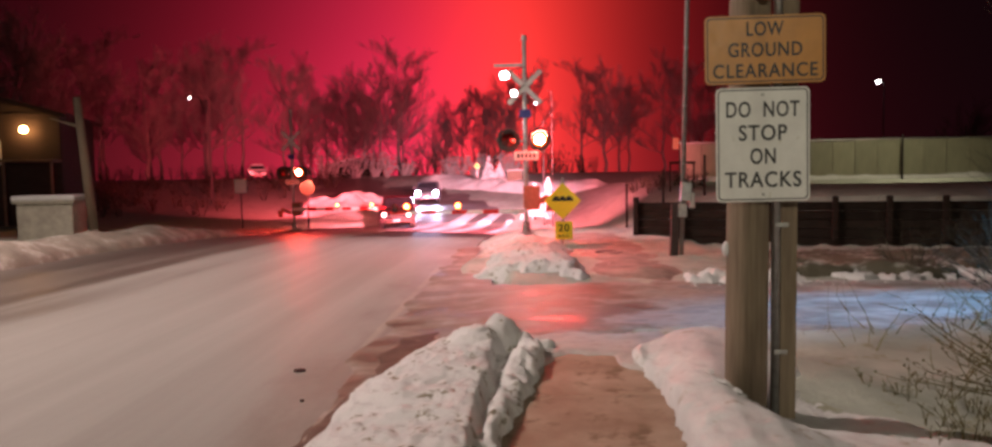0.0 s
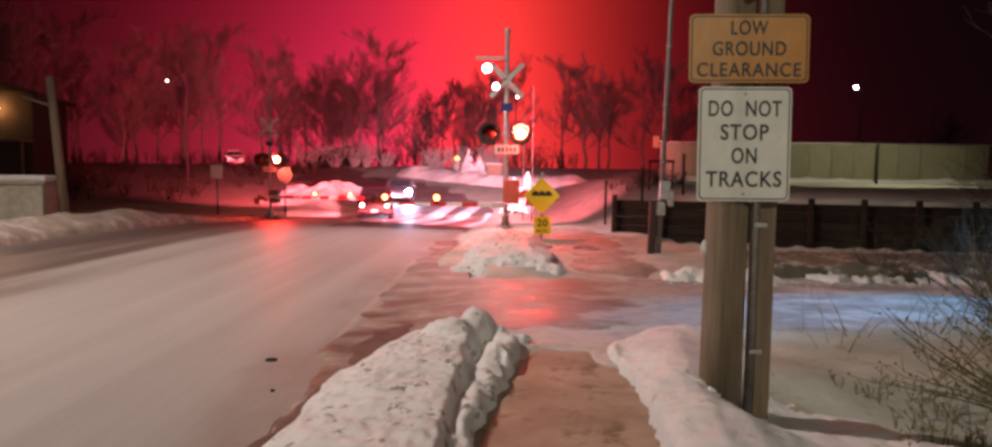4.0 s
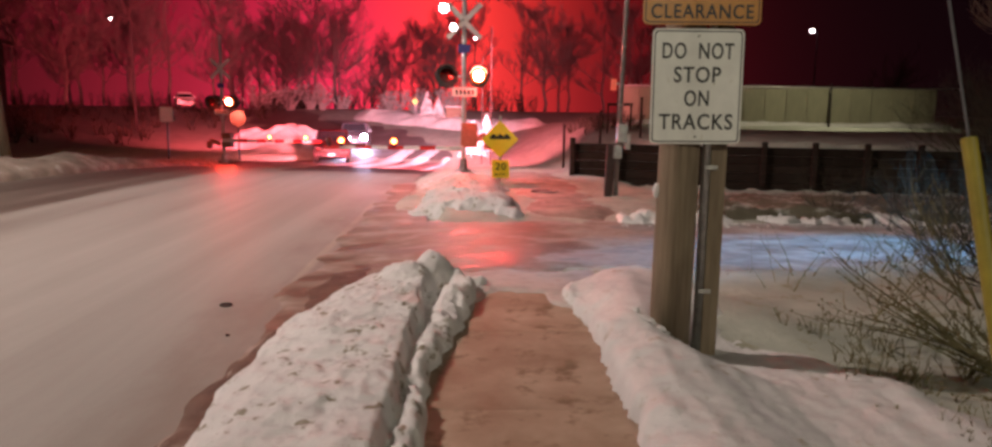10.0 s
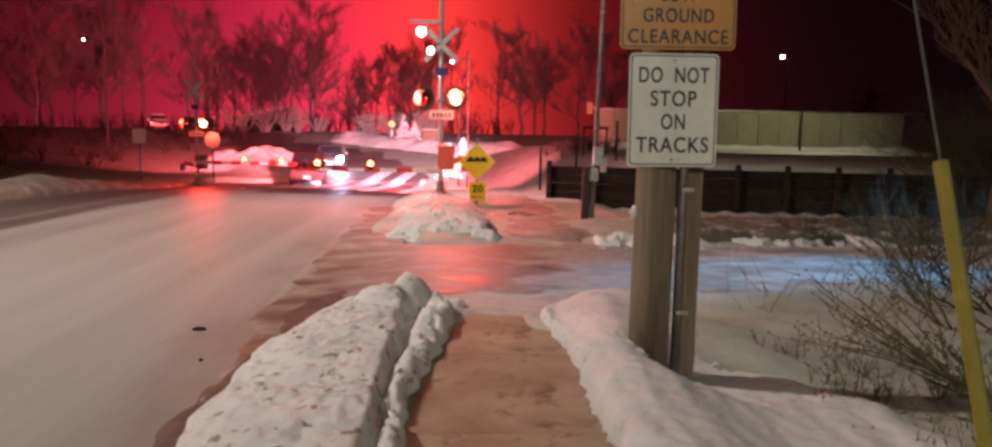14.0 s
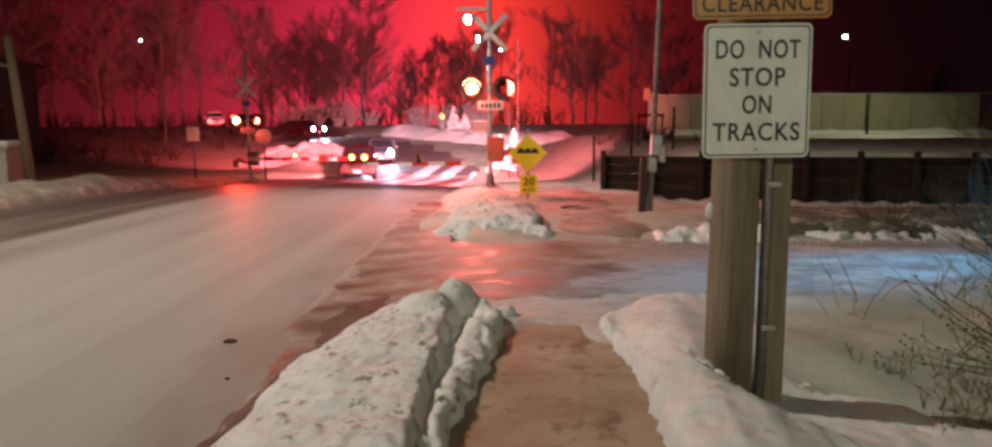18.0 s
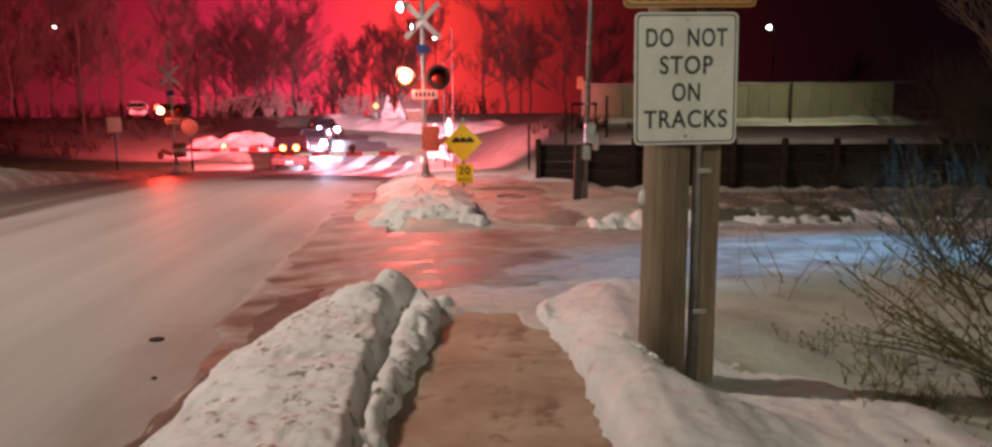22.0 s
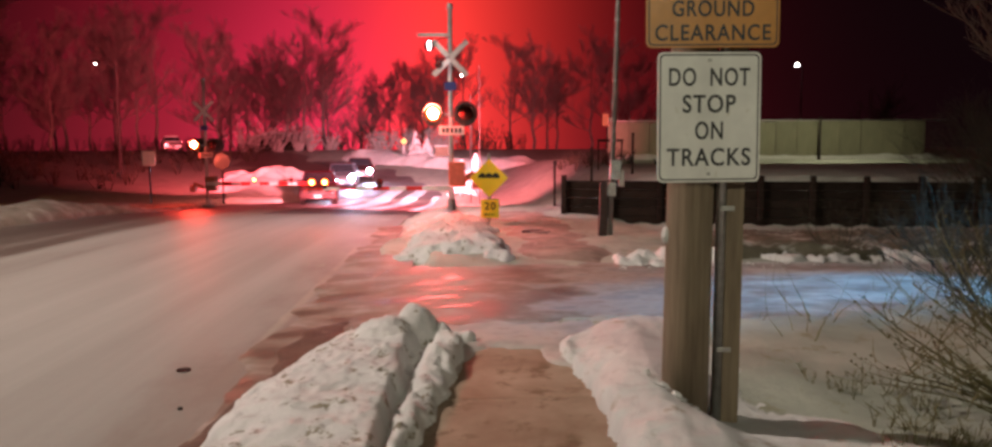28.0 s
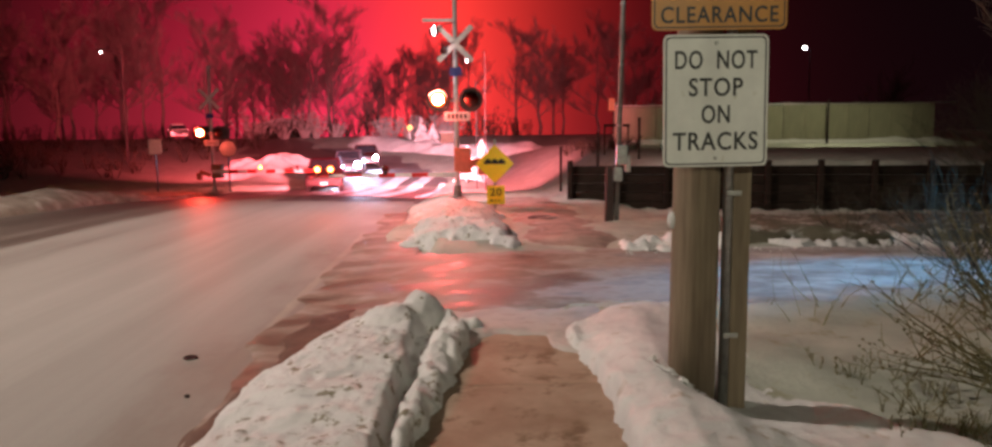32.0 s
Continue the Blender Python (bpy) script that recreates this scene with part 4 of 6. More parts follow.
def build_sign_pole():
    t = thing("sign_pole", "weathered wooden pole carrying road warning signs above snow", "sign pole", Matrix.Translation((0, 0.2, 0)))
    s = Shape()
    s.tube([(-0.050, 0, -0.3), (-0.045, 0, 0.6), (-0.036, 0, 2.0), (-0.02, 0, 5.0), (0.0, 0, 9.5)], [0.145, 0.143, 0.138, 0.128, 0.115], 24)
    part("post", s, WOOD_POLE, t, "", None, True)
    part("riser_board", Shape().box((0.112, 0.09, 9.4), pose(0.230, 0.0, 4.4), 0.008), WOOD_POLE, t, "square timber riser board")
    part("conduit", Shape().cyl(0.031, 0.031, 9.4, pose(0.138, -0.05, 4.4), 12), GALV, t, "galvanised conduit pipe", None, True)
    part("clip", Shape().box((0.09, 0.012, 0.03), pose(0.165, -0.085, 0.42), 0.003), GALV, t)
    part("clip", Shape().box((0.09, 0.012, 0.03), pose(0.165, -0.085, 1.30), 0.003), GALV, t)
    part("snow_clump", Shape().ball(0.04, pose(-0.188, 0, 1.13) @ Matrix.Diagonal((0.7, 0.8, 1.4, 1))), SNOW, t, "frozen snow stuck to the pole", None, True)
    sg = flat_sign("stop_sign_panel", 0.615, 0.755, 0.035, WHITE_SIGN, t, pose(0.0, -0.195, 1.845, -0.8, -0.4, 0.8), True, "white rectangular warning panel with black letters")
    for text, z, w in (("DO  NOT", 0.235, 0.48), ("STOP", 0.08, 0.315), ("ON", -0.075, 0.165), ("TRACKS", -0.23, 0.50)):
        lettering(text, 0.105, w, BLACK_INK, sg, pose(0.0, -0.004, z))
    bolt(sg, 0.0, 0.33)
    bolt(sg, 0.0, -0.33)
    lg = flat_sign("clearance_sign_panel", 0.785, 0.445, 0.035, YELLOW_SIGN, t, pose(0.01, -0.195, 2.470, -0.5, -0.6, 0.5), True, "amber panel with black letters")
    for text, z, w in (("LOW", 0.135, 0.24), ("GROUND", 0.0, 0.48), ("CLEARANCE", -0.137, 0.68)):
        lettering(text, 0.092, w, BLACK_INK, lg, pose(0.0, -0.004, z))
    dm = flat_sign("diamond_sign_panel", 0.915, 0.915, 0.04, YELLOW_SIGN, t, pose(0.02, -0.195, 3.42) @ pose(0, 0, 0, 0, 45, 0), True, "amber diamond warning panel")
    sym = Shape()
    sym.plate([(-0.42, -0.10), (-0.28, 0.10), (-0.10, -0.02), (0.0, 0.10), (0.12, -0.02), (0.28, 0.10), (0.42, -0.10)], 0.003)
    part("symbol", sym, BLACK_INK, dm, "", pose(0, -0.004, -0.05) @ pose(0, 0, 0, 0, -45, 0))
    for z in (1.55, 2.15, 2.62, 3.4):
        part("bracket", Shape().box((0.5, 0.02, 0.04), pose(0.02, -0.175, z), 0.003), GALV, t)


build_sign_pole()
build_pavement()


# ---- crossing masts ----
FLASHERS = []   # (moving lens, True if it burns in the second half of the beat)
ARM_LIGHTS = []


def lens_shape(r, bulge=0.03, ring=False):
    """A round lens that burns on the side that faces -y; the other side is dark glass."""
    s = Shape()
    seg, rings = 24, 6
    for side in (-1, 1):
        prev = None
        for k in range(rings + 1):
            rr = r * k / rings
            y = side * (0.006 + bulge * (1 - (k / rings) ** 2))
            cur = [s.bm.verts.new((rr * math.cos(2 * math.pi * a / seg), y, rr * math.sin(2 * math.pi * a / seg))) for a in range(seg)] if k else [s.bm.verts.new((0, y, 0))]
            if prev:
                for a in range(seg):
                    b = (a + 1) % seg
                    f = s.bm.faces.new((prev[0], cur[a], cur[b])) if len(prev) == 1 else s.bm.faces.new((prev[a], cur[a], cur[b], prev[b]))
                    f.material_index = 1 if side > 0 else 2 if ring and k >= rings - 1 else 0
            prev = cur
        if side < 0:
            rim = prev
        else:
            for a in range(seg):
                b = (a + 1) % seg
                s.bm.faces.new((rim[a], prev[a], prev[b], rim[b])).material_index = 1
    return s


def flasher(parent, x, z, glow, late, y=-0.10, r=0.17):
    f = part("flasher_light", Shape().ring(r - 0.006, 0.29, 0.012), BACKING, parent, "round black backing with a red lamp", pose(x, y, z))
    part("housing", Shape().cyl(r + 0.045, r + 0.02, 0.2, pose(0, 0.107, 0, 90), 24), BLACK_PAINT, f)
    hood = Shape()
    seg = 26
    rings = []
    for rad, yy in ((r + 0.02, -0.006), (r + 0.05, -0.24), (r + 0.056, -0.24), (r + 0.026, -0.006)):
        rings.append([hood.bm.verts.new((rad * math.cos(a), yy * (0.06 + 0.94 * smooth_step(-0.1, 0.7, math.sin(a))), rad * math.sin(a))) for a in (2 * math.pi * k / seg for k in range(seg))])
    for a, b in zip(rings, rings[1:] + rings[:1]):
        for k in range(seg):
            hood.bm.faces.new((a[k], a[(k + 1) % seg], b[(k + 1) % seg], b[k]))
    part("hood", hood, BACKING, f)
    ln = part("lens", lens_shape(r, 0.10, True), (glow, DARK_LENS, RIM_GLOW), f, "red glass lens", pose(0, -0.0125, 0))
    FLASHERS.append((ln, late))
    return f


def arm_light(parent, m, late, r=0.085):
    b = part("gate_light", Shape().cyl(0.05, 0.06, 0.09, pose(0, 0.0, -0.07), 12), BLACK_PAINT, parent, "small red gate lamp", m)
    ln = part("lens", lens_shape(r, 0.03, True), (ARM_GLOW, DARK_LENS, RIM_GLOW), b, "", pose(0, -0.02, 0.03))
    if late is not None:
        ARM_LIGHTS.append((ln, late))
    return b


def gate_arm(parent, y, z, start, length, side, lights, tip_z=None):
    arm = part("gate_arm", Shape().box((0.35, 0.06, 0.14), pose(side * (start - 0.12), 0, 0), 0.01), MAST_PAINT, parent, "red and white striped gate arm", pose(0, y, z, 0, 0, 0))
    n = int(length / 0.40)
    for k in range(n):
        h = (0.105 if side < 0 else 0.17) - 0.045 * k / n
        part("stripe", Shape().box((0.392, 0.028, h), bevel=0.004), RED_SHEET if k % 2 else WHITE_PAINT, arm, "", pose(side * (start + 0.2 + 0.40 * k), 0, 0))
    for d, late in lights:
        arm_light(arm, pose(side * d, 0, 0.13), late)
    return arm


def crossing_mast(place, turn, size, glow, lights, side, arm_z, arm_len, full):
    t = thing("crossing_signal", "silver railway crossing mast with crossbuck, flashing red lamps and lowered gate", "crossing signal", Matrix.Translation(place) @ pose(0, 0, 0, 0, 0, turn))
    part("mast", Shape().cyl(0.065, 0.055, 4.95 * size, pose(0, 0, 2.47 * size), 18), MAST_PAINT, t, "", None, True)
    part("cap", Shape().cyl(0.085, 0.06, 0.12, pose(0, 0, 4.95 * size + 0.03), 14), MAST_PAINT, t)
    part("base", Shape().box((0.4, 0.4, 0.12), pose(0, 0, 0.02), 0.02).cyl(0.12, 0.09, 0.3, pose(0, 0, 0.2), 16), GALV, t)
    for a in (45, -45):
        part("crossbuck_blade", Shape().plate(rounded(1.16, 0.125, 0.02), 0.01), WHITE_PAINT, t, "white crossbuck blade", pose(0, -0.085 - 0.012 * (a > 0), 3.74 * size, 0, a, 0))
    part("tracks_plate", Shape().plate(rounded(0.62, 0.22, 0.02), 0.01), WHITE_PAINT, t, "white plate with unreadable dark marks", pose(0.02, -0.1, 2.02 * size))
    for k in range(5):
        part("mark", Shape().box((0.055, 0.004, 0.11)), BLACK_INK, t, "", pose(-0.18 + 0.1 * k, -0.108, 2.02 * size))
    part("notice_plate", Shape().plate(rounded(0.30, 0.20, 0.02), 0.008), BLUE_PAINT, t, "small blue notice plate", pose(0, -0.09, 3.08 * size))
    part("crossarm", Shape().cyl(0.03, 0.03, 0.95, pose(0, 0, 2.40 * size, 0, 90), 12), MAST_PAINT, t)
    for x, late in ((-0.43, True), (0.36, False)):
        flasher(t, x, 2.42 * size, glow, late)
        rear = flasher(t, -x, 2.42 * size, RED_GLOW_REAR, late)
        rear.matrix_basis = pose(x, 0.42, 2.42 * size, 0, 0, 180)
    part("gate_box", Shape().box((0.42, 0.36, 0.62), pose(0.14, 0.1, 0.95), 0.03), RED_PLASTIC if full else HOUSE_BROWN, t, "gate motor box")
    part("counterweight", Shape().box((0.5, 0.05, 0.16), pose(-side * 0.35, -0.02, 0.86, 0, 22 * side), 0.01).box((0.22, 0.1, 0.3), pose(-side * 0.62, -0.02, 0.74), 0.02), RED_PLASTIC, t)
    gate_arm(t, -0.14, arm_z, 0.30, arm_len, side, lights)
    return t


NEAR = crossing_mast((-1.66, 14.0, 0.08), 0, 1.0, RED_GLOW, [(1.74, False), (3.05, None), (3.36, True)], -1, 0.62, 3.4, True)
# bracket and white lamps over the crossbuck
part("bracket_arm", Shape().box((0.75, 0.06, 0.07), pose(-0.40, 0, 4.30), 0.008), MAST_PAINT, NEAR, "cross bracket")
SIDE_LAMPS = []
for x, z, r in ((-0.50, 4.03, 0.11), (-0.27, 3.58, 0.08), (0.27, 3.32, 0.025)):
    h = part("side_lamp", Shape().cyl(r + 0.012, r + 0.004, 0.09, pose(0, 0.05, 0, 90), 14).tube([(0, 0.05, 0), (-x * 0.5, 0.05, 0.16), (-x, 0.05, 0.2)], 0.012), BLACK_PAINT, NEAR, "small white lamp", pose(x, -0.16, z))
    SIDE_LAMPS.append(part("lens", lens_shape(r, 0.02), (LED_GLOW, DARK_LENS), h, "", pose(0, -0.012, 0)))
crossing_mast((-12.2, 28.0, profile(28) - 0.05), -4, 1.07, RED_GLOW_FAR, [(2.08, None), (3.66, False)], 1, 0.95, 4.0, False)


# ---- yellow bump sign and plaque ----
def build_bump_sign():
    t = thing("bump_sign", "bright yellow diamond bump sign with a speed plaque below", "road sign", Matrix.Translation((-0.80, 12.4, 0.0)))
    part("post", Shape().box((0.06, 0.035, 1.9), pose(0, 0.03, 0.6), 0.006), GALV, t)
    d = part("panel", Shape().plate(rounded(0.61, 0.61, 0.03), 0.004), YELLOW_BRIGHT, t, "bright yellow diamond panel", pose(0, 0, 1.0, 0, 45, 0))
    bar = Shape()
    pts = [(-0.24, -0.03), (-0.24, 0.03)]
    for c in (-0.15, 0.0, 0.15):
        for k in range(7):
            a = math.pi - math.pi * k / 6
            pts.append((c + 0.065 * math.cos(a), 0.03 + 0.055 * math.sin(a)))
    pts += [(0.24, 0.03), (0.24, -0.03)]
    bar.plate(pts, 0.003)
    part("symbol", bar, BLACK_INK, d, "", pose(0, -0.005, 0) @ pose(0, 0, 0, 0, -45, 0) @ pose(0, 0, 0.03))
    p = part("plaque", Shape().plate(rounded(0.40, 0.42, 0.025), 0.004), YELLOW_BRIGHT, t, "small yellow speed plaque", pose(0.02, 0, 0.31))
    lettering("20", 0.17, 0.25, BLACK_INK, p, pose(0, -0.004, 0.06))
    lettering("M.P.H.", 0.055, 0.25, BLACK_INK, p, pose(0, -0.004, -0.13))


build_bump_sign()


# ---- slim steel pole with meter boxes ----
def build_meter_pole():
    t = thing("meter_pole", "slim leaning steel pole with meter boxes in the snow", "pole", pose(1.36, 9.5, -0.1, 0, 1.3, 0))
    # Darker grey than the galvanised parts.
    part("pole", Shape().cyl(0.047, 0.040, 8.0, pose(0, 0, 4.0), 14), material("dull_steel_pole", (0.24, 0.22, 0.21), 0.6, 0.3, 14, 0.3, 0.2, 60, 0.002), t, "", None, True)
    part("meter_box", Shape().box((0.2, 0.14, 0.36), pose(0.04, -0.09, 1.36), 0.015), GALV, t)
    part("junction_box", Shape().box((0.16, 0.12, 0.26), pose(-0.02, -0.1, 1.0), 0.015), GALV, t)
    part("meter_dial", Shape().cyl(0.06, 0.06, 0.05, pose(0.05, -0.17, 1.36, 90), 14), GALV, t)
    part("side_box", Shape().box((0.1, 0.1, 0.3), pose(0.17, -0.03, 1.2), 0.012), WHITE_PAINT, t)
    part("marker", Shape().box((0.11, 0.02, 0.22), pose(-0.16, -0.02, 2.28), 0.006), AMBER_GLOW, t, "small marker plate glowing faint red")
    part("stub", Shape().box((0.15, 0.03, 0.03), pose(-0.08, 0, 2.3)), GALV, t)
    part("timber_stub", Shape().box((0.15, 0.14, 1.15), pose(-0.14, 0.02, 0.55), 0.015), HOUSE_DARK, t, "dark timber stub beside the pole")
    for z in (1.9, 3.0, 4.1):
        part("strap", Shape().ring(0.042, 0.053, 0.03, pose(0, 0, z, 90)), GALV, t)


build_meter_pole()


# ---- dark timber retaining wall ----
def build_wall():
    w = tagged(new("retaining_wall"), "low dark timber retaining wall with post tops showing", "wall", kind="structure")
    a, b = Vector((1.2, wall_y(1.2), 0)), Vector((22.0, wall_y(22.0), 0))
    d = (b - a).normalized()
    ang = math.degrees(math.atan2(d.y, d.x))
    board = mesh_of("board", Shape().box((2.38, 0.09, 0.215), bevel=0.012), WOOD_DARK)
    n = int((b - a).length / 2.4)
    half = mesh_of("board", Shape().box((1.18, 0.09, 0.215), bevel=0.012), WOOD_DARK)
    for r in (-1, 1, 3):
        p = a + d * 0.6
        ob = new("board", half)
        ob.parent = w
        ob.matrix_basis = pose(p.x, p.y, 0.06 + 0.222 * r, 0, 0, ang)
    for k in range(n):
        for r in range(-1, 4):
            p = a + d * (2.4 * (k + 0.5 + 0.5 * (r % 2)))
            ob = new("board", board)
            ob.parent = w
            ob.matrix_basis = pose(p.x, p.y, 0.06 + 0.222 * r + 0.0, 0, 0, ang) @ pose(0, 0.012 * ((k + r) % 3), 0)
    stake = mesh_of("post", Shape().box((0.14, 0.13, 1.10), bevel=0.025), WOOD_DARK)
    for k in range(2 * n + 1):
        p = a + d * 1.2 * k
        ob = new("post", stake)
        ob.parent = w
        ob.matrix_basis = pose(p.x, p.y - 0.12, 0.43, 0, 0, ang)


build_wall()


# ---- pale board fence on the bank, with posts ----
def build_fence():
    f = tagged(new("fence"), "pale board fence on concrete posts, lit by a yard lamp", "fence", kind="structure")
    a, b = Vector((7.5, 40.6, 0)), Vector((27.4, 38.8, 0))
    d = (b - a).normalized()
    ang = math.degrees(math.atan2(d.y, d.x))
    board = mesh_of("panel", Shape().box((1.22, 0.07, 2.1), bevel=0.012), FENCE_PANEL)
    n = int((b - a).length / 1.25)
    for k in range(n):
        p = a + d * 1.25 * (k + 0.5)
        ob = new("panel", board)
        ob.parent = f
        ob.matrix_basis = pose(p.x, p.y, 2.2 - (0.10 if k < 8 else 0), 0, 0, ang) @ pose(0, 0.02 * (k % 2), 0)
    post = mesh_of("post", Shape().box((0.10, 0.16, 2.95), bevel=0.015), WOOD_DARK)
    for k in range(0, n + 1, 2):
        p = a + d * 1.25 * k
        ob = new("post", post)
        ob.parent = f
        ob.matrix_basis = pose(p.x, p.y + 0.10, 1.55, 0, 0, ang)
    part("top_rail", Shape().box(((b - a).length, 0.12, 0.08), bevel=0.01), GALV, f, "", pose((a.x + b.x) / 2, (a.y + b.y) / 2, 3.24, 0, 0, ang))


build_fence()


def rail_post(x, y, h, label):
    t = thing("rail_post", label, "post", Matrix.Translation((x, y, land(x, y) - 0.05)), "posts behind the wall")
    part("post", Shape().box((0.07, 0.07, h), pose(0, 0, h / 2), 0.008), WOOD_DARK, t)
    part("cap", Shape().box((0.09, 0.09, 0.03), pose(0, 0, h + 0.01), 0.005), WOOD_DARK, t)


rail_post(1.35, 17.6, 1.35, "dark square post on the snowy bank")
rail_post(2.55, 18.2, 1.35, "dark square post on the snowy bank")
rail_post(3.9, 18.6, 1.3, "dark square post on the snowy bank")


def bench_board():
    t = thing("board_rail", "small dark wooden board between two posts on the bank", "rail", Matrix.Translation((4.3, 24.0, land(4.3, 24.0))))
    part("plank", Shape().box((1.0, 0.05, 0.10), pose(0, 0, 1.05), 0.01), WOOD_DARK, t)
    for x in (-0.45, 0.45):
        part("post", Shape().box((0.06, 0.06, 1.15), pose(x, 0.06, 0.5), 0.01), WOOD_DARK, t)


bench_board()


# ---- guy wire with yellow guard ----
def build_guy():
    t = thing("guy_wire", "steel guy wire with a yellow plastic guard", "guy wire")
    foot, up = Vector(GUY_FOOT), Vector(GUY_UP).normalized()
    # Wire colour lowered so it stays dim under the street light.
    part("wire", Shape().tube([foot, foot + up * 5, foot + up * 9.9], 0.0052, 8), material("dim_wire", (0.085, 0.085, 0.09), 0.7, 0.2, 14, 0.3, 0.15, 80, 0.002), t)
    part("guard", Shape().tube([foot + up * 0.1, foot + up * 1.2, foot + up * GUY_LEN], [0.026, 0.026, 0.026], 14), YELLOW_PLASTIC, t, "yellow half-round guard")


GUY_FOOT, GUY_UP, GUY_LEN = (0.27, -3.05, land(0.27, -3.05) - 0.03), (-0.27, 3.25, 9.4), (1.63 - land(0.27, -3.05)) * 1.059
build_guy()


# ---- shrub of bare twigs ----
def build_shrub(place, count, height, seed, lean, bark=None):
    rnd = random.Random(seed)
    t = thing("shrub", "bare twiggy olive-brown shrub standing in the snow", "shrub", Matrix.Translation(place))

    def grow(s, p, d, r, n, deep):
        pts, rad = [p], [r]
        for k in range(n):
            d = (d + Vector((rnd.uniform(-0.22, 0.22), rnd.uniform(-0.22, 0.22), rnd.uniform(-0.12, 0.14)))).normalized()
            p = p + d * rnd.uniform(0.09, 0.16)
            pts.append(p)
            rad.append(r * (1 - 0.75 * (k + 1) / n))
            if deep < 2 and k > 0 and rnd.random() < 0.75:
                side = (d + Vector((rnd.uniform(-0.9, 0.9), rnd.uniform(-0.9, 0.9), rnd.uniform(-0.1, 0.5)))).normalized()
                grow(s, p, side, r * 0.55, max(2, n - k - 1), deep + 1)
        s.tube(pts, rad, 5)

    for k in range(count):
        s = Shape()
        a = rnd.uniform(0, 6.28)
        grow(s, Vector((0.12 * math.cos(a), 0.12 * math.sin(a), -0.05)), Vector((lean + 0.8 * math.cos(a), 0.8 * math.sin(a), rnd.uniform(0.5, 1.3))).normalized(), rnd.uniform(0.006, 0.011), int(height / 0.11), 0)
        part("branch", s, bark or TWIG, t)


def arching_bush(x, y, stems, length, seed, lean, bark):
    """Long arching stems that lean one way, with short side twigs and dry buds."""
    rnd = random.Random(seed)
    t = thing("bush", "bare olive bush with long arching stems over snow", "bush", Matrix.Translation((x, y, land(x, y) - 0.02)))
    for k in range(stems):
        s = Shape()
        p = Vector((rnd.uniform(-0.08, 0.08), rnd.uniform(-0.12, 0.12), 0))
        d = Vector((lean + rnd.uniform(-0.35, 0.35), rnd.uniform(-0.35, 0.35), rnd.uniform(0.35, 1.1))).normalized()
        size, r, n = length * rnd.uniform(0.65, 1.1), rnd.uniform(0.007, 0.012), 9
        pts, rad = [p], [r]
        for i in range(n):
            d = (d + Vector((rnd.uniform(-0.12, 0.12), rnd.uniform(-0.12, 0.12), rnd.uniform(-0.09, 0.07)))).normalized()
            p = p + d * size / n
            pts.append(p)
            rad.append(r * (1 - 0.72 * (i + 1) / n))
            for _ in range(rnd.choice((0, 1, 1, 2)) if i > 1 else 0):
                e = (d + Vector((rnd.uniform(-0.8, 0.8), rnd.uniform(-0.8, 0.8), rnd.uniform(-0.2, 0.6)))).normalized()
                a = size * rnd.uniform(0.10, 0.30)
                q = p + e * a * 0.5
                tip = q + (e + Vector((rnd.uniform(-0.4, 0.4), rnd.uniform(-0.4, 0.4), 0.1))).normalized() * a * 0.5
                s.tube([p, q, tip], [rad[-1] * 0.6, 0.0028, 0.0018], 4)
                for f in (0.35, 0.7, 1.0):
                    if rnd.random() < 0.5:
                        s.box((0.012, 0.008, 0.016), Matrix.Translation(p.lerp(tip, f) + Vector((rnd.uniform(-0.01, 0.01), 0, 0.006))) @ pose(0, 0, 0, rnd.uniform(0, 90), rnd.uniform(0, 90), 0))
        s.tube(pts, rad, 6)
        part("branch", s, bark, t)


arching_bush(2.22, -0.12, 8, 1.25, 4, -0.75, TWIG)
arching_bush(2.35, 0.35, 7, 1.2, 9, -0.8, TWIG)
arching_bush(2.9, 1.2, 8, 1.25, 12, -0.6, TWIG)
arching_bush(2.15, -0.75, 6, 0.75, 14, -0.7, TWIG)
arching_bush(3.1, 0.2, 7, 1.35, 16, -0.6, DARK_TWIG)
build_shrub((3.4, 2.2, land(3.4, 2.2) - 0.01), 7, 0.85, 15, -0.5)
build_shrub((3.9, 1.8, land(3.9, 1.8) - 0.01), 12, 1.05, 61, -0.6, DARK_TWIG)
build_shrub((4.1, 3.0, land(4.1, 3.0) - 0.01), 14, 1.1, 63, -0.4, DARK_TWIG)
build_shrub((4.6, 4.2, land(4.6, 4.2) - 0.01), 14, 1.15, 64, -0.3, DARK_TWIG)
for x, y, n, h, seed in ((1.5, 1.9, 5, 0.34, 51), (1.75, 1.0, 4, 0.30, 52), (1.9, 2.4, 5, 0.40, 53), (2.4, 1.7, 6, 0.45, 54), (1.55, 0.35, 4, 0.28, 55), (2.7, 2.6, 6, 0.5, 56),
                         (1.25, 2.5, 4, 0.25, 57), (2.0, 0.7, 4, 0.35, 58), (3.3, 3.0, 6, 0.5, 59), (1.7, -0.3, 3, 0.24, 60)):
    build_shrub((x, y, land(x, y) - 0.01), n, h * 0.8, seed, -0.2, PALE_TWIG)
build_shrub((4.4, 6.9, 0.05), 8, 0.8, 21, 0.0, DARK_TWIG)
build_shrub((6.0, 7.3, 0.05), 8, 0.9, 25, 0.0, DARK_TWIG)
build_shrub((9.4, 8.6, 0.05), 22, 2.4, 27, 0.0, DARK_TWIG)
build_shrub((10.8, 8.2, 0.05), 22, 2.6, 29, -0.1, DARK_TWIG)
build_shrub((10.6, 10.8, 0.05), 22, 2.8, 33, 0.0, DARK_TWIG)


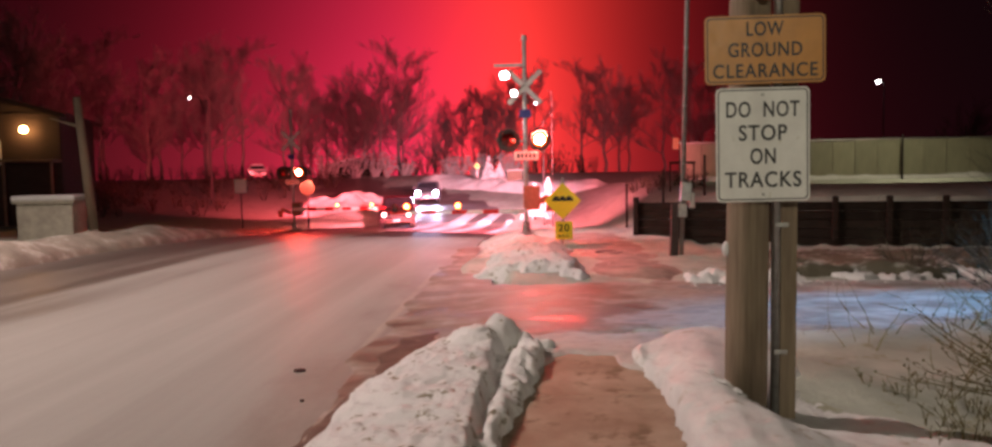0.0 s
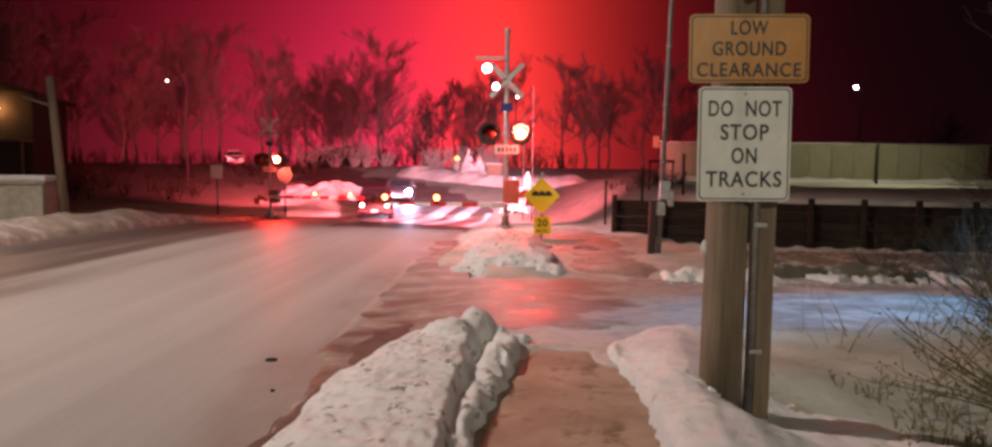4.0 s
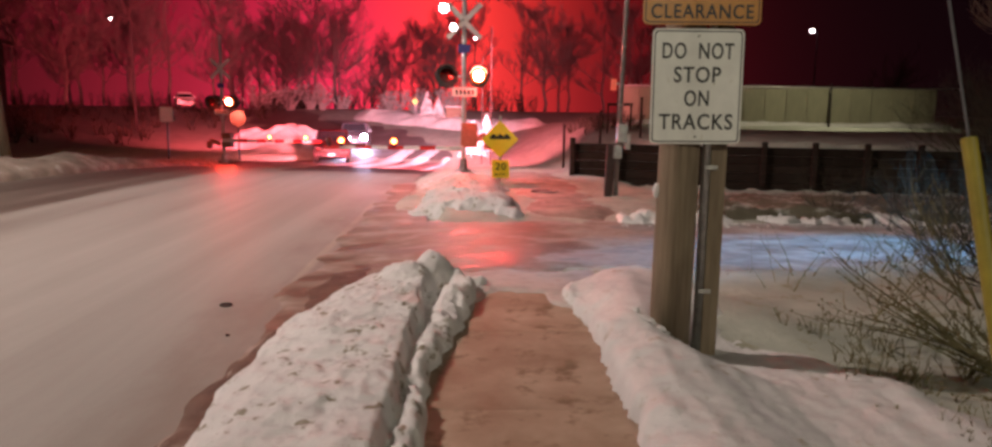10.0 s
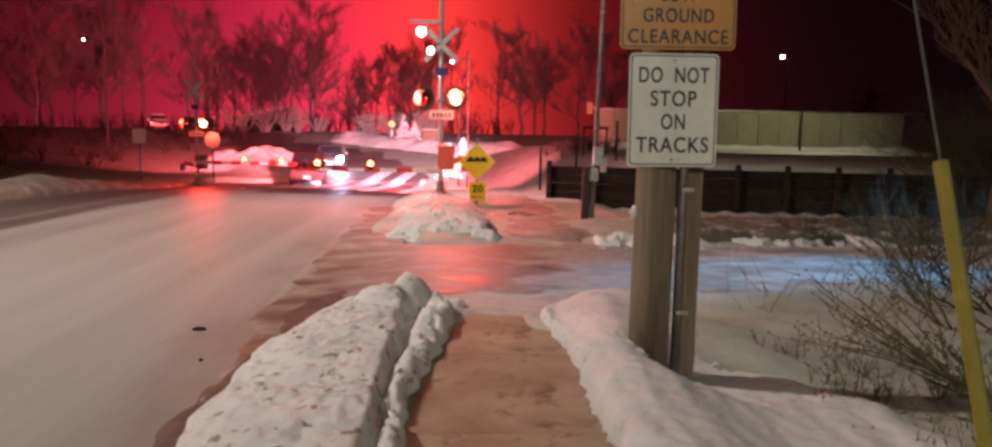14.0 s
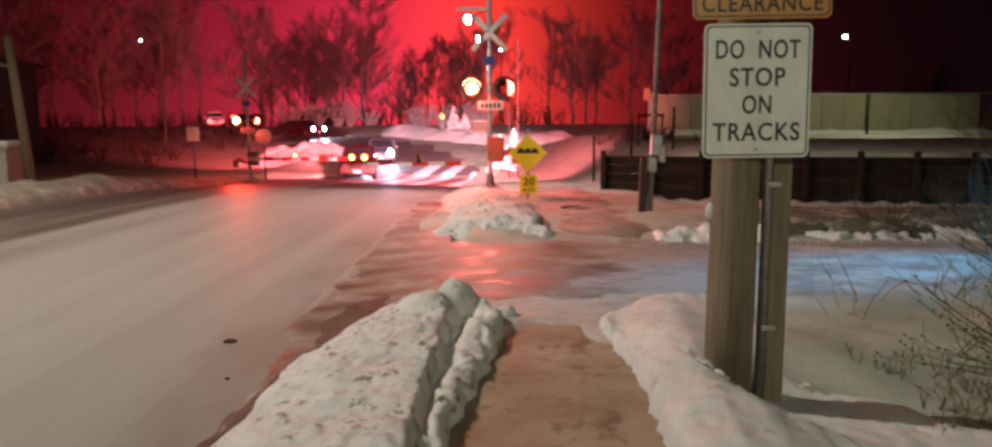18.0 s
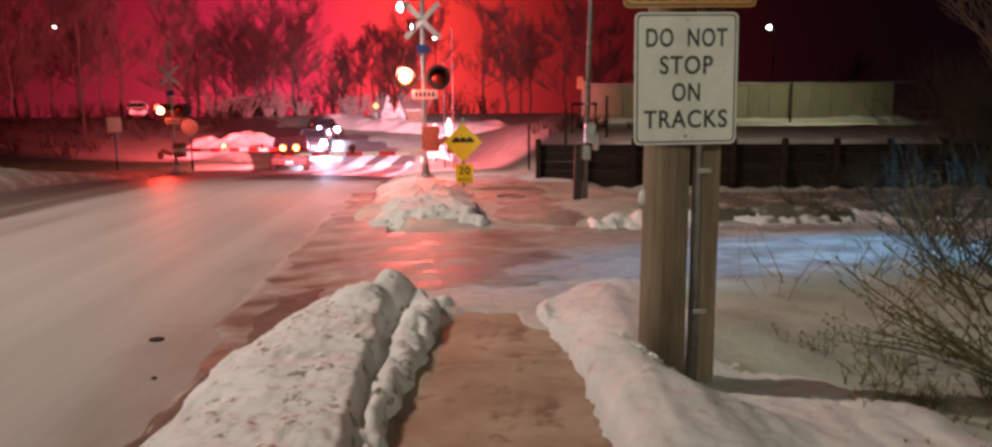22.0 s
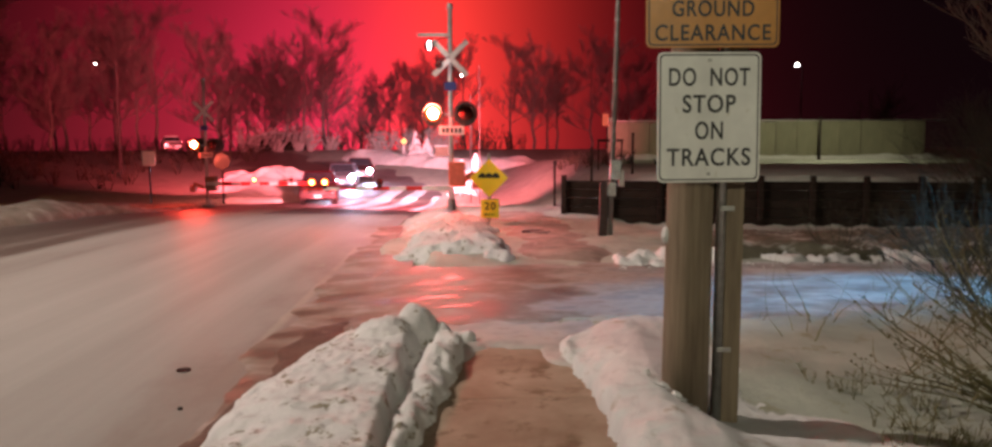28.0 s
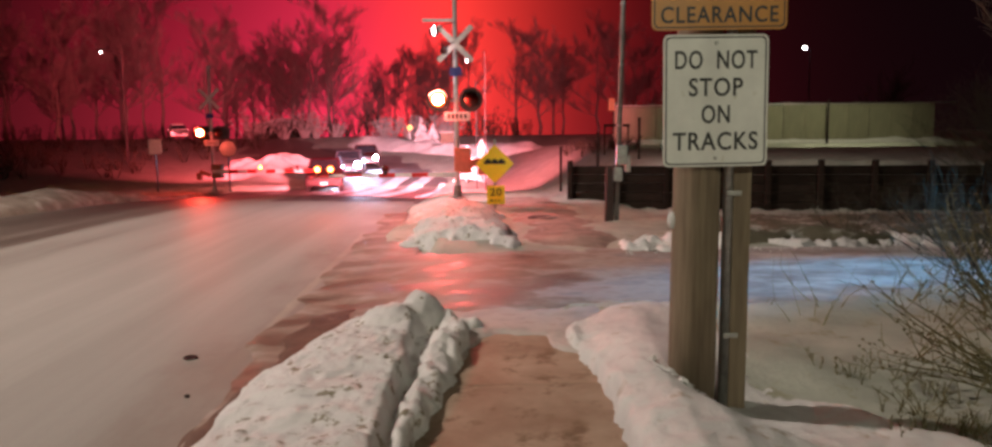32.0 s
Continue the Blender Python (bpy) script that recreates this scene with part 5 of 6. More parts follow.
# ---- vehicles ----
def build_car(name, label, paint, m, lamps, width=1.72, length=4.2, height=1.46, suv=0.0):
    """A car whose front faces -y of its own space; it stands on its wheels at z = 0."""
    t = thing(name, label, "car", m)
    w = width / 2
    prof = [(-length / 2, 0.30), (-length / 2 + 0.02, 0.62), (-length / 2 + 0.18, 0.78), (-length / 2 + 1.05, 0.93), (-length / 2 + 1.75, height - 0.06), (-length / 2 + 2.2, height),
            (length / 2 - 1.0, height - 0.02 + suv), (length / 2 - 0.35, height - 0.30 + suv * 2), (length / 2 - 0.06, 0.92), (length / 2, 0.55), (length / 2 - 0.05, 0.30)]
    s = Shape()
    rows = []
    for x, k in ((-1.0, 0.90), (-0.93, 1.0), (0.93, 1.0), (1.0, 0.90)):
        row = []
        for y, z in prof:
            tuck = 1 - 0.20 * max(0.0, (z - 0.9) / (height - 0.9))
            zz = 0.30 + (z - 0.30) * (k if z < 0.9 else 0.97 + 0.03 * (k == 1.0))
            row.append(s.bm.verts.new((x * w * tuck, y * (0.985 if k < 1 else 1), zz)))
        rows.append(row)
    for a, b in zip(rows, rows[1:]):
        for i in range(len(prof)):
            j = (i + 1) % len(prof)
            s.bm.faces.new((a[i], a[j], b[j], b[i]))
    s.bm.faces.new(rows[0][::-1])
    s.bm.faces.new(rows[-1])
    body = part("body", s, paint, t)
    # windscreen and windows as glass panels proud of the body
    ws = Shape()
    y0, z0, y1, z1 = -length / 2 + 1.12, 0.97, -length / 2 + 1.74, height - 0.10
    q = [(-w * 0.80, y0 - 0.03, z0), (w * 0.80, y0 - 0.03, z0), (w * 0.70, y1 - 0.03, z1), (-w * 0.70, y1 - 0.03, z1)]
    vs = [ws.bm.verts.new(Vector(p) + Vector((0, -0.012, 0.012))) for p in q]
    ws.bm.faces.new(vs)
    part("windscreen", ws, CAR_GLASS, t)
    for sx in (-1, 1):
        sw = Shape()
        k = [(-length / 2 + 1.45, 0.98), (length / 2 - 0.55, 0.98), (length / 2 - 0.95, height - 0.12), (-length / 2 + 1.95, height - 0.12)]
        vs = [sw.bm.verts.new((sx * (w * (1 - 0.20 * max(0.0, (z - 0.9) / (height - 0.9))) + 0.006), y, z)) for y, z in k]
        sw.bm.faces.new(vs)
        part("side_window", sw, CAR_GLASS, t)
        part("mirror", Shape().box((0.16, 0.09, 0.11), pose(sx * (w + 0.06), -length / 2 + 1.5, 0.98), 0.02), paint, t)
        for sy in (-1, 1):
            wh = part("wheel", Shape().cyl(0.31, 0.31, 0.2, pose(0, 0, 0, 0, 90), 20), TYRE, t, "", pose(sx * (w - 0.11), sy * (length / 2 - 0.78), 0.31))
            part("rim", Shape().cyl(0.19, 0.17, 0.03, pose(sx * 0.1, 0, 0, 0, 90), 14), GALV, wh)
        hl = part("headlight", Shape().box((0.34, 0.06, 0.16), bevel=0.03), CAR_GLASS, t, "", pose(sx * (w - 0.25), -length / 2 - 0.0, 0.68))
        glow, r = lamps
        if glow:
            part("bulb", lens_shape(r, 0.02), (glow, DARK_LENS), hl, "lit lamp", pose(0, -0.05, 0))
        part("tail_light", Shape().box((0.22, 0.05, 0.2), bevel=0.02), RED_SHEET, t, "", pose(sx * (w - 0.18), length / 2 - 0.02, 0.78))
    part("bumper", Shape().box((width - 0.1, 0.14, 0.2), pose(0, -length / 2 - 0.02, 0.42), 0.04), paint, t)
    part("grille", Shape().box((0.7, 0.03, 0.12), pose(0, -length / 2 - 0.03, 0.64), 0.01), BLACK_PAINT, t)
    part("number_plate", Shape().box((0.32, 0.012, 0.13), pose(0, -length / 2 - 0.1, 0.42), 0.003), WHITE_PAINT, t)
    return t


CAR_C = build_car("car", "dark red hatchback waiting behind the far gate", CAR_DARK, pose(-7.95, 30.6, profile(30.6) - 0.06, 0, 0, 8), (DIM_GLOW, 0.09), 1.62, 3.9, 1.5)
CAR_A = build_car("car", "grey car with bright white headlights rolling up to the crossing", CAR_GREY, pose(-6.2, 37, profile(37) - 0.06, 0, 0, 10), (HEAD_GLOW, 0.16), 1.75, 4.4, 1.5)
CAR_B = build_car("car", "dark estate car arriving behind the queue with headlights on", CAR_DARK, pose(-22, 58, profile(58) - 0.06, 0, 0, 60), (HEAD_GLOW, 0.14), 1.75, 4.5, 1.5)
PARKED = build_car("parked_car", "parked car with a snow-covered bonnet beyond the tracks", CAR_SILVER, pose(-30.9, 74.0, land(-30.9, 74.0), 0, 0, 24), (None, 0), 1.75, 4.3, 1.45)
part("snow_cover", Shape().box((1.3, 1.2, 0.12), pose(0, -1.35, 0.96), 0.05).box((1.2, 1.7, 0.12), pose(0, 0.6, 1.5), 0.05), SNOW, PARKED, "snow on the bonnet and roof", None, True)


# ---- left roadside ----
def build_utility_cabinet():
    t = thing("utility_cabinet", "grey block utility housing with snow on its lid", "utility cabinet", pose(-16.05, 16.9, -0.1, 0, 0, 8))
    part("body", Shape().box((1.58, 0.95, 1.12), pose(0, 0, 0.56), 0.03), CONCRETE_PALE, t)
    part("end_panel", Shape().box((0.06, 0.8, 0.95), pose(-0.80, -0.02, 0.55), 0.01), WOOD_DARK, t)
    part("lid", Shape().box((1.76, 1.12, 0.08), pose(0, 0, 1.15), 0.015), CONCRETE_PALE, t)
    part("snow_cap", Shape().box((1.8, 1.15, 0.16), pose(0, 0, 1.26), 0.06), SNOW, t, "", None, True)


build_utility_cabinet()


def bare_tree(place, height, seed, lean=0.0, spread=0.55, thick=0.16, limbs=9, label="bare winter tree against the dark sky"):
    rnd = random.Random(seed)
    t = thing("tree", label, "tree", Matrix.Translation(place))
    s = Shape()
    pts, rad = [], []
    for k in range(9):
        f = k / 8
        pts.append(Vector((lean * height * f + rnd.uniform(-0.05, 0.05) * (k > 0), rnd.uniform(-0.05, 0.05), height * 0.75 * f)))
        rad.append(thick * (1 - 0.75 * f))
    s.tube(pts, rad, 9)
    part("trunk", s, BARK, t, "", None, True)
    tw = Shape()

    def limb(p, d, r, length, deep):
        ps, rs = [p], [r]
        steps = 5
        for k in range(steps):
            d = (d + Vector((rnd.uniform(-0.25, 0.25), rnd.uniform(-0.25, 0.25), rnd.uniform(-0.1, 0.22)))).normalized()
            p = p + d * length / steps
            ps.append(p)
            rs.append(max(0.006, r * (1 - 0.8 * (k + 1) / steps)))
            if deep < 3 and rnd.random() < 0.8:
                side = (d + Vector((rnd.uniform(-0.9, 0.9), rnd.uniform(-0.9, 0.9), rnd.uniform(-0.1, 0.6)))).normalized()
                limb(p, side, r * 0.5, length * 0.58, deep + 1)
        tw.tube(ps, rs, 4)

    for k in range(limbs):
        i = rnd.randint(3, 8)
        a = rnd.uniform(0, 6.28)
        limb(pts[i], Vector((spread * math.cos(a) * 1.4, spread * math.sin(a) * 1.4, rnd.uniform(0.4, 1.0))).normalized(), rad[i] * 0.6, height * rnd.uniform(0.28, 0.42), 0)
    part("crown", tw, BARK, t)
    return t


def leaning_pole():
    t = thing("utility_pole", "leaning grey timber pole at the roadside", "pole", pose(-14.95, 17.2, -0.1, 0, -4.5, 0))
    part("pole", Shape().cyl(0.14, 0.11, 4.2, pose(0, 0, 2.2), 14), WOOD_POLE, t, "", None, True)
    part("stub_branch", Shape().tube([(0, 0, 3.4), (-0.5, 0, 3.6), (-0.9, 0, 3.75)], [0.06, 0.04, 0.02], 6), WOOD_POLE, t)


leaning_pole()


def white_board():
    t = thing("notice_board", "small blank white board on a post", "notice board", pose(-15.0, 29.0, profile(29)))
    part("post", Shape().box((0.06, 0.06, 2.2), pose(0, 0.05, 1.1), 0.008), IRON, t)
    part("panel", Shape().box((0.56, 0.04, 0.64), pose(0, 0, 2.0), 0.01), WHITE_PAINT, t)


white_board()


def round_sign():
    t = thing("round_sign", "back of an octagonal sign by the far gate", "road sign", pose(-11.8, 28.8, profile(28.8)))
    part("post", Shape().box((0.07, 0.05, 2.1), pose(0, 0.04, 1.05), 0.008), IRON, t)
    part("panel", Shape().cyl(0.37, 0.37, 0.02, pose(0, 0, 1.86, 90), 8), HOUSE_BROWN, t)


round_sign()


def house(name, label, x, y, w, d, h, wall, turn=0.0, windows=(), porch=False, roof=None):
    z = land(x, y)
    t = thing(name, label, "house", pose(x, y, z - 0.1, 0, 0, turn))
    part("wall", Shape().box((w, d, h), pose(0, 0, h / 2), 0.03), wall, t)
    r = Shape()
    pitch = 0.15 * w
    pts = [(-w / 2 - 0.4, h - 0.05), (0, h + pitch), (w / 2 + 0.4, h - 0.05), (w / 2 + 0.4, h - 0.30), (0, h + pitch - 0.3), (-w / 2 - 0.4, h - 0.30)]
    r.plate(pts, d + 0.8)
    part("roof", r, roof or ROOF, t)
    g = Shape()
    g.plate([(-w / 2 + 0.05, h - 0.1), (0, h + pitch - 0.3), (w / 2 - 0.05, h - 0.1)], d - 0.1)
    part("gable", g, wall, t)
    for wx, wz, ww, wh in windows:
        f = part("window", Shape().box((ww + 0.16, 0.06, wh + 0.16), bevel=0.01), WHITE_PAINT, t, "", pose(wx, -d / 2 - 0.03, wz))
        part("pane", Shape().box((ww, 0.02, wh)), CAR_GLASS, f, "", pose(0, -0.035, 0))
    if porch:
        part("porch_roof", Shape().box((2.6, 1.3, 0.14), bevel=0.03), HOUSE_BROWN, t, "", pose(2.7, -d / 2 - 0.65, 3.55))
        for px in (1.6, 3.8):
            part("porch_post", Shape().box((0.12, 0.12, 3.5), bevel=0.01), HOUSE_BROWN, t, "", pose(px, -d / 2 - 1.15, 1.75))
        part("lamp_bracket", Shape().tube([(2.4, -d / 2, 5.43), (2.4, -d / 2 - 0.3, 5.48), (2.4, -d / 2 - 0.4, 5.38)], 0.02, 6), BLACK_PAINT, t)
        part("porch_lamp", Shape().ball(0.19, Matrix(), 12), PORCH_GLOW, t, "glowing orange bulb", pose(2.4, -d / 2 - 0.42, 5.2))
    return t


house("house", "tall house in the dark with an orange lamp on its wall", -31.5, 36.0, 8, 7, 6.1, HOUSE_DARK, 18, ((-2.2, 1.6, 1.2, 1.2), (-2.2, 4.0, 1.1, 1.1), (0.6, 4.0, 1.0, 1.1)), True, HOUSE_DARK)

house("house", "dim house with a snowy roof beyond the bend", -25.5, 98.0, 6.2, 6, 2.3, HOUSE_WALL, -4, ((-1.6, 1.5, 0.9, 1.0), (1.6, 1.5, 0.9, 1.0)))

for x, y, h, seed, th in ((-50, 50, 7, 23, 0.22), (33, 56, 6, 31, 0.22)):
    bare_tree((x, y, land(x, y) - 0.1), h, seed, 0.0, 0.55, th)


# ---- bare woods and thickets beyond the tracks ----
def twigs(name, segs, mat):
    """Thin tapered three-sided stems, (foot, tip, radius, radius) each, in one mesh."""
    verts, faces = [], []
    for p, q, r0, r1 in segs:
        d = (q - p).normalized()
        a = d.orthogonal().normalized()
        b = d.cross(a)
        base = len(verts)
        for c, r in ((p, r0), (q, r1)):
            for k in range(3):
                ang = 2.0944 * k
                verts.append(c + r * (math.cos(ang) * a + math.sin(ang) * b))
        for k in range(3):
            faces.append((base + k, base + (k + 1) % 3, base + 3 + (k + 1) % 3, base + 3 + k))
    me = bpy.data.meshes.new(name)
    me.from_pydata(verts, [], faces)
    me.materials.append(mat)
    return me


def woodland_tree(seed, height, label):
    """A tall bare tree with a dense twiggy crown."""
    rnd = random.Random(seed)
    t = thing("tree", label, "tree", group="woods beyond the tracks")
    pts = [Vector((rnd.uniform(-0.2, 0.2) * (k > 0), rnd.uniform(-0.2, 0.2), height * 0.85 * k / 8)) for k in range(9)]
    part("trunk", Shape().tube(pts, [0.21 * (1 - 0.85 * k / 8) for k in range(9)], 7), FAR_BARK, t, "", None, True)
    segs = []

    def limb(p, d, r, length, deep):
        steps = 5 - deep
        for k in range(steps):
            d = (d + Vector((rnd.uniform(-0.3, 0.3), rnd.uniform(-0.3, 0.3), rnd.uniform(-0.08, 0.26)))).normalized()
            q = p + d * length / steps
            segs.append((p, q, max(0.013, r * (1 - 0.16 * k)), max(0.010, r * (1 - 0.16 * (k + 1)))))
            p = q
            if deep < 3:
                for _ in range(2 if deep else 1):
                    side = (d + Vector((rnd.uniform(-0.9, 0.9), rnd.uniform(-0.9, 0.9), rnd.uniform(-0.2, 0.6)))).normalized()
                    limb(p, side, r * 0.5, length * 0.52, deep + 1)

    for k in range(13):
        f = rnd.uniform(0.22, 0.98)
        a = rnd.uniform(0, 6.28)
        i = int(f * 7.99)
        limb(pts[i].lerp(pts[i + 1], f * 8 - i), Vector((math.cos(a), math.sin(a), rnd.uniform(0.3, 0.9))).normalized(), 0.085 * (1.25 - f), height * rnd.uniform(0.2, 0.34) * (1.2 - 0.6 * f), 0)
    crown = new("crown", twigs("crown", segs, FAR_BARK))
    crown.parent = t
    return t


# Bark lightened to take the red spots, as haze over the woods would.
FAR_BARK = material("hazed_tree_bark", (0.20, 0.16, 0.15), 0.9, 0, 3, 0.4, 0.0)


def build_woods():
    label = "tall bare winter tree in the dark woods"
    kinds = [woodland_tree(300 + k, 13.5 + 0.8 * k, label) for k in range(5)]
    rnd = random.Random(41)
    spots = []
    for lo, hi, y0, y1, n in ((-78, -34, 58, 92, 24), (-38, -19, 84, 116, 16), (-20, 0, 112, 145, 9), (5, 24, 84, 110, 7), (-62, -38, 46, 58, 6)):
        for k in range(n):
            spots.append((lo + (hi - lo) * (k + rnd.random()) / n, rnd.uniform(y0, y1)))
    for k, (x, y) in enumerate(spots):
        size = rnd.uniform(0.8, 1.15)
        m = pose(x, y, land(x, y) - 0.1, 0, 0, rnd.uniform(0, 360)) @ Matrix.Diagonal((size, size, size, 1))
        if k < 5:
            kinds[k].matrix_basis = m
        else:
            t = copy_thing(kinds[k % 5], m)
            t.matrix_basis = m


build_woods()


def thicket(name, label, mat, seed, count, xs, ys, tall, stems, twig=0.016):
    """Clumps of upright bare stems with side twigs."""
    rnd = random.Random(seed)
    segs = []
    for k in range(count):
        x, y = rnd.uniform(*xs), rnd.uniform(*ys)
        size = rnd.uniform(*tall) * (0.65 + 0.5 * max(0.0, 0.5 + fbm(x, y, 0.22, 2)))
        z = land(x, y) - 0.1
        for j in range(stems):
            a = rnd.uniform(0, 6.28)
            p = Vector((x + 0.2 * size * math.cos(a) * rnd.random(), y + 0.2 * size * math.sin(a) * rnd.random(), z))
            d = Vector((0.45 * math.cos(a), 0.45 * math.sin(a), 1.0)).normalized()
            for i in range(4):
                d = (d + Vector((rnd.uniform(-0.25, 0.25), rnd.uniform(-0.25, 0.25), 0.05))).normalized()
                q = p + d * size * 0.25 * rnd.uniform(0.8, 1.1)
                segs.append((p, q, twig * (1.9 - 0.4 * i), twig * (1.5 - 0.4 * i) + 0.002))
                for _ in range(3 if i else 1):
                    side = (d + Vector((rnd.uniform(-1, 1), rnd.uniform(-1, 1), rnd.uniform(-0.3, 0.6)))).normalized()
                    e = q + side * size * rnd.uniform(0.10, 0.24)
                    segs.append((q, e, twig, twig * 0.5))
                p = q
    return tagged(new(name, twigs(name, segs, mat)), label, "thicket", kind="stuff")


thicket("dry_weeds", "flattened dry weeds poking through the snow", TWIG, 11, 120, (1.0, 3.0), (-1.5, 0.9), (0.08, 0.26), 4, 0.0028)
thicket("frosted_thicket", "frost-covered bushes beyond the bend of the road", FROST_TWIG, 5, 13, (-24, -15), (74, 84), (1.6, 3.4), 9, 0.03)
thicket("frosted_thicket", "frost-covered bushes behind the high snow bank", FROST_TWIG, 6, 16, (-10, -2.5), (68, 76), (1.2, 2.8), 9, 0.024)
thicket("dark_thicket", "dark bare brush covering the field beyond the road", DARK_TWIG, 7, 230, (-56, -20), (38, 78), (0.7, 1.9), 5, 0.02)
thicket("dark_thicket", "dark bare brush on the bank beside the tracks", DARK_TWIG, 8, 22, (3.2, 7.5), (27, 33), (0.4, 1.0), 7, 0.012)
thicket("dark_thicket", "dark bare brush beyond the bend", DARK_TWIG, 9, 70, (-26, 6), (78, 96), (1.5, 3.4), 6, 0.03)
bare_tree((8.2, 7.6, 0.0), 5.5, 37, 0.03, 0.6, 0.11, 10, "bare dark tree beside the icy driveway")
bare_tree((10.4, 10.2, 0.0), 6.0, 41, -0.03, 0.6, 0.12, 9, "bare dark tree beside the icy driveway")


def far_street_lamp(x, y, h, r, name="street_lamp"):
    z = land(x, y)
    t = thing(name, "tall street lamp with a small bright white head", "street lamp", Matrix.Translation((x, y, z)))
    part("pole", Shape().cyl(0.10, 0.06, h - z, pose(0, 0, (h - z) / 2), 12), BLACK_PAINT, t)
    part("arm", Shape().tube([(0, 0, h - z - 0.05), (-0.4, -0.3, h - z + 0.1), (-0.9, -0.7, h - z + 0.12)], 0.035, 8), BLACK_PAINT, t)
    part("head", Shape().box((0.5, 0.3, 0.12), pose(-1.0, -0.8, h - z + 0.16), 0.04), BLACK_PAINT, t)
    part("lens", Shape().ball(r, pose(-1.0, -0.8, h - z), 12), FAR_GLOW, t, "white glowing lens", None, True)


far_street_lamp(39.0, 83.0, 11.2, 0.22)
far_street_lamp(-25.3, 49.6, 7.5, 0.062)


# ---- beyond the crossing: relay hut, small signs, poles ----
def relay_hut():
    t = thing("relay_cabinet", "brown railway relay cabinet on the snowy bank", "cabinet", pose(-2.8, 58.0, profile(58.0) + 0.55, 0, 0, -6) @ Matrix.Diagonal((1.35, 1.35, 1.1, 1)))
    part("body", Shape().box((0.95, 0.7, 1.0), pose(0, 0, 0.5), 0.03), HOUSE_BROWN, t)
    part("roof", Shape().box((1.1, 0.85, 0.08), pose(0, 0, 1.04), 0.02), ROOF, t)
    part("door", Shape().box((0.4, 0.03, 0.8), pose(-0.22, -0.36, 0.5), 0.01), HOUSE_BROWN, t)
    part("door", Shape().box((0.4, 0.03, 0.8), pose(0.22, -0.36, 0.5), 0.01), HOUSE_BROWN, t)


relay_hut()


def small_diamond(x, y, z, s):
    t = thing("warning_sign", "small yellow diamond sign far down the road", "road sign", pose(x, y, profile(y)))
    part("post", Shape().box((0.06, 0.05, z), pose(0, 0.04, z / 2), 0.006), GALV, t)
    part("panel", Shape().plate(rounded(s, s, 0.04), 0.01), YELLOW_BRIGHT, t, "", pose(0, 0, z, 0, 45, 0))


small_diamond(-6.7, 67.0, 1.5, 0.5)


def slim_pole(x, y, h, r):
    t = thing("slim_pole", "slim dark pole standing in snow", "pole", Matrix.Translation((x, y, land(x, y) - 0.1)))
    part("pole", Shape().cyl(r, r * 0.8, h, pose(0, 0, h / 2), 10), IRON, t)
    part("cap", Shape().ball(r * 1.1, pose(0, 0, h), 8), IRON, t)


slim_pole(-0.68, 24.5, 5.4, 0.026)
slim_pole(-0.98, 27.0, 4.6, 0.022)
slim_pole(19.65, 38.6, 2.55, 0.06)


def conifer(x, y, h, seed):
    """A small snow-laden evergreen: tiers of drooping fronds."""
    rnd = random.Random(seed)
    t = thing("evergreen", "small snow-laden evergreen beside the tracks", "tree", Matrix.Translation((x, y, land(x, y) - 0.05)))
    part("trunk", Shape().cyl(0.05, 0.02, h, pose(0, 0, h / 2), 8), BARK, t)
    s = Shape()
    for k in range(90):
        f = rnd.random() ** 0.8
        z = 0.2 + f * (h - 0.25)
        rad = 0.42 * h * (1 - f) + 0.05
        a = rnd.uniform(0, 6.28)
        p = Vector((rad * 0.5 * math.cos(a), rad * 0.5 * math.sin(a), z))
        q = Vector((rad * math.cos(a), rad * math.sin(a), z - 0.22 * rad))
        s.tube([Vector((0, 0, z + 0.05)), p, q], [0.05, 0.07, 0.02], 5)
    part("crown", s, ROOF, t)


conifer(-1.35, 33.0, 1.9, 2)
conifer(-0.6, 35.0, 2.2, 6)
conifer(-5.2, 60.5, 2.9, 8)
conifer(-4.2, 59.8, 2.4, 9)


# ---- what moves ----
BEAT, FIRST, HALF = 0.985, 0.235, 0.42


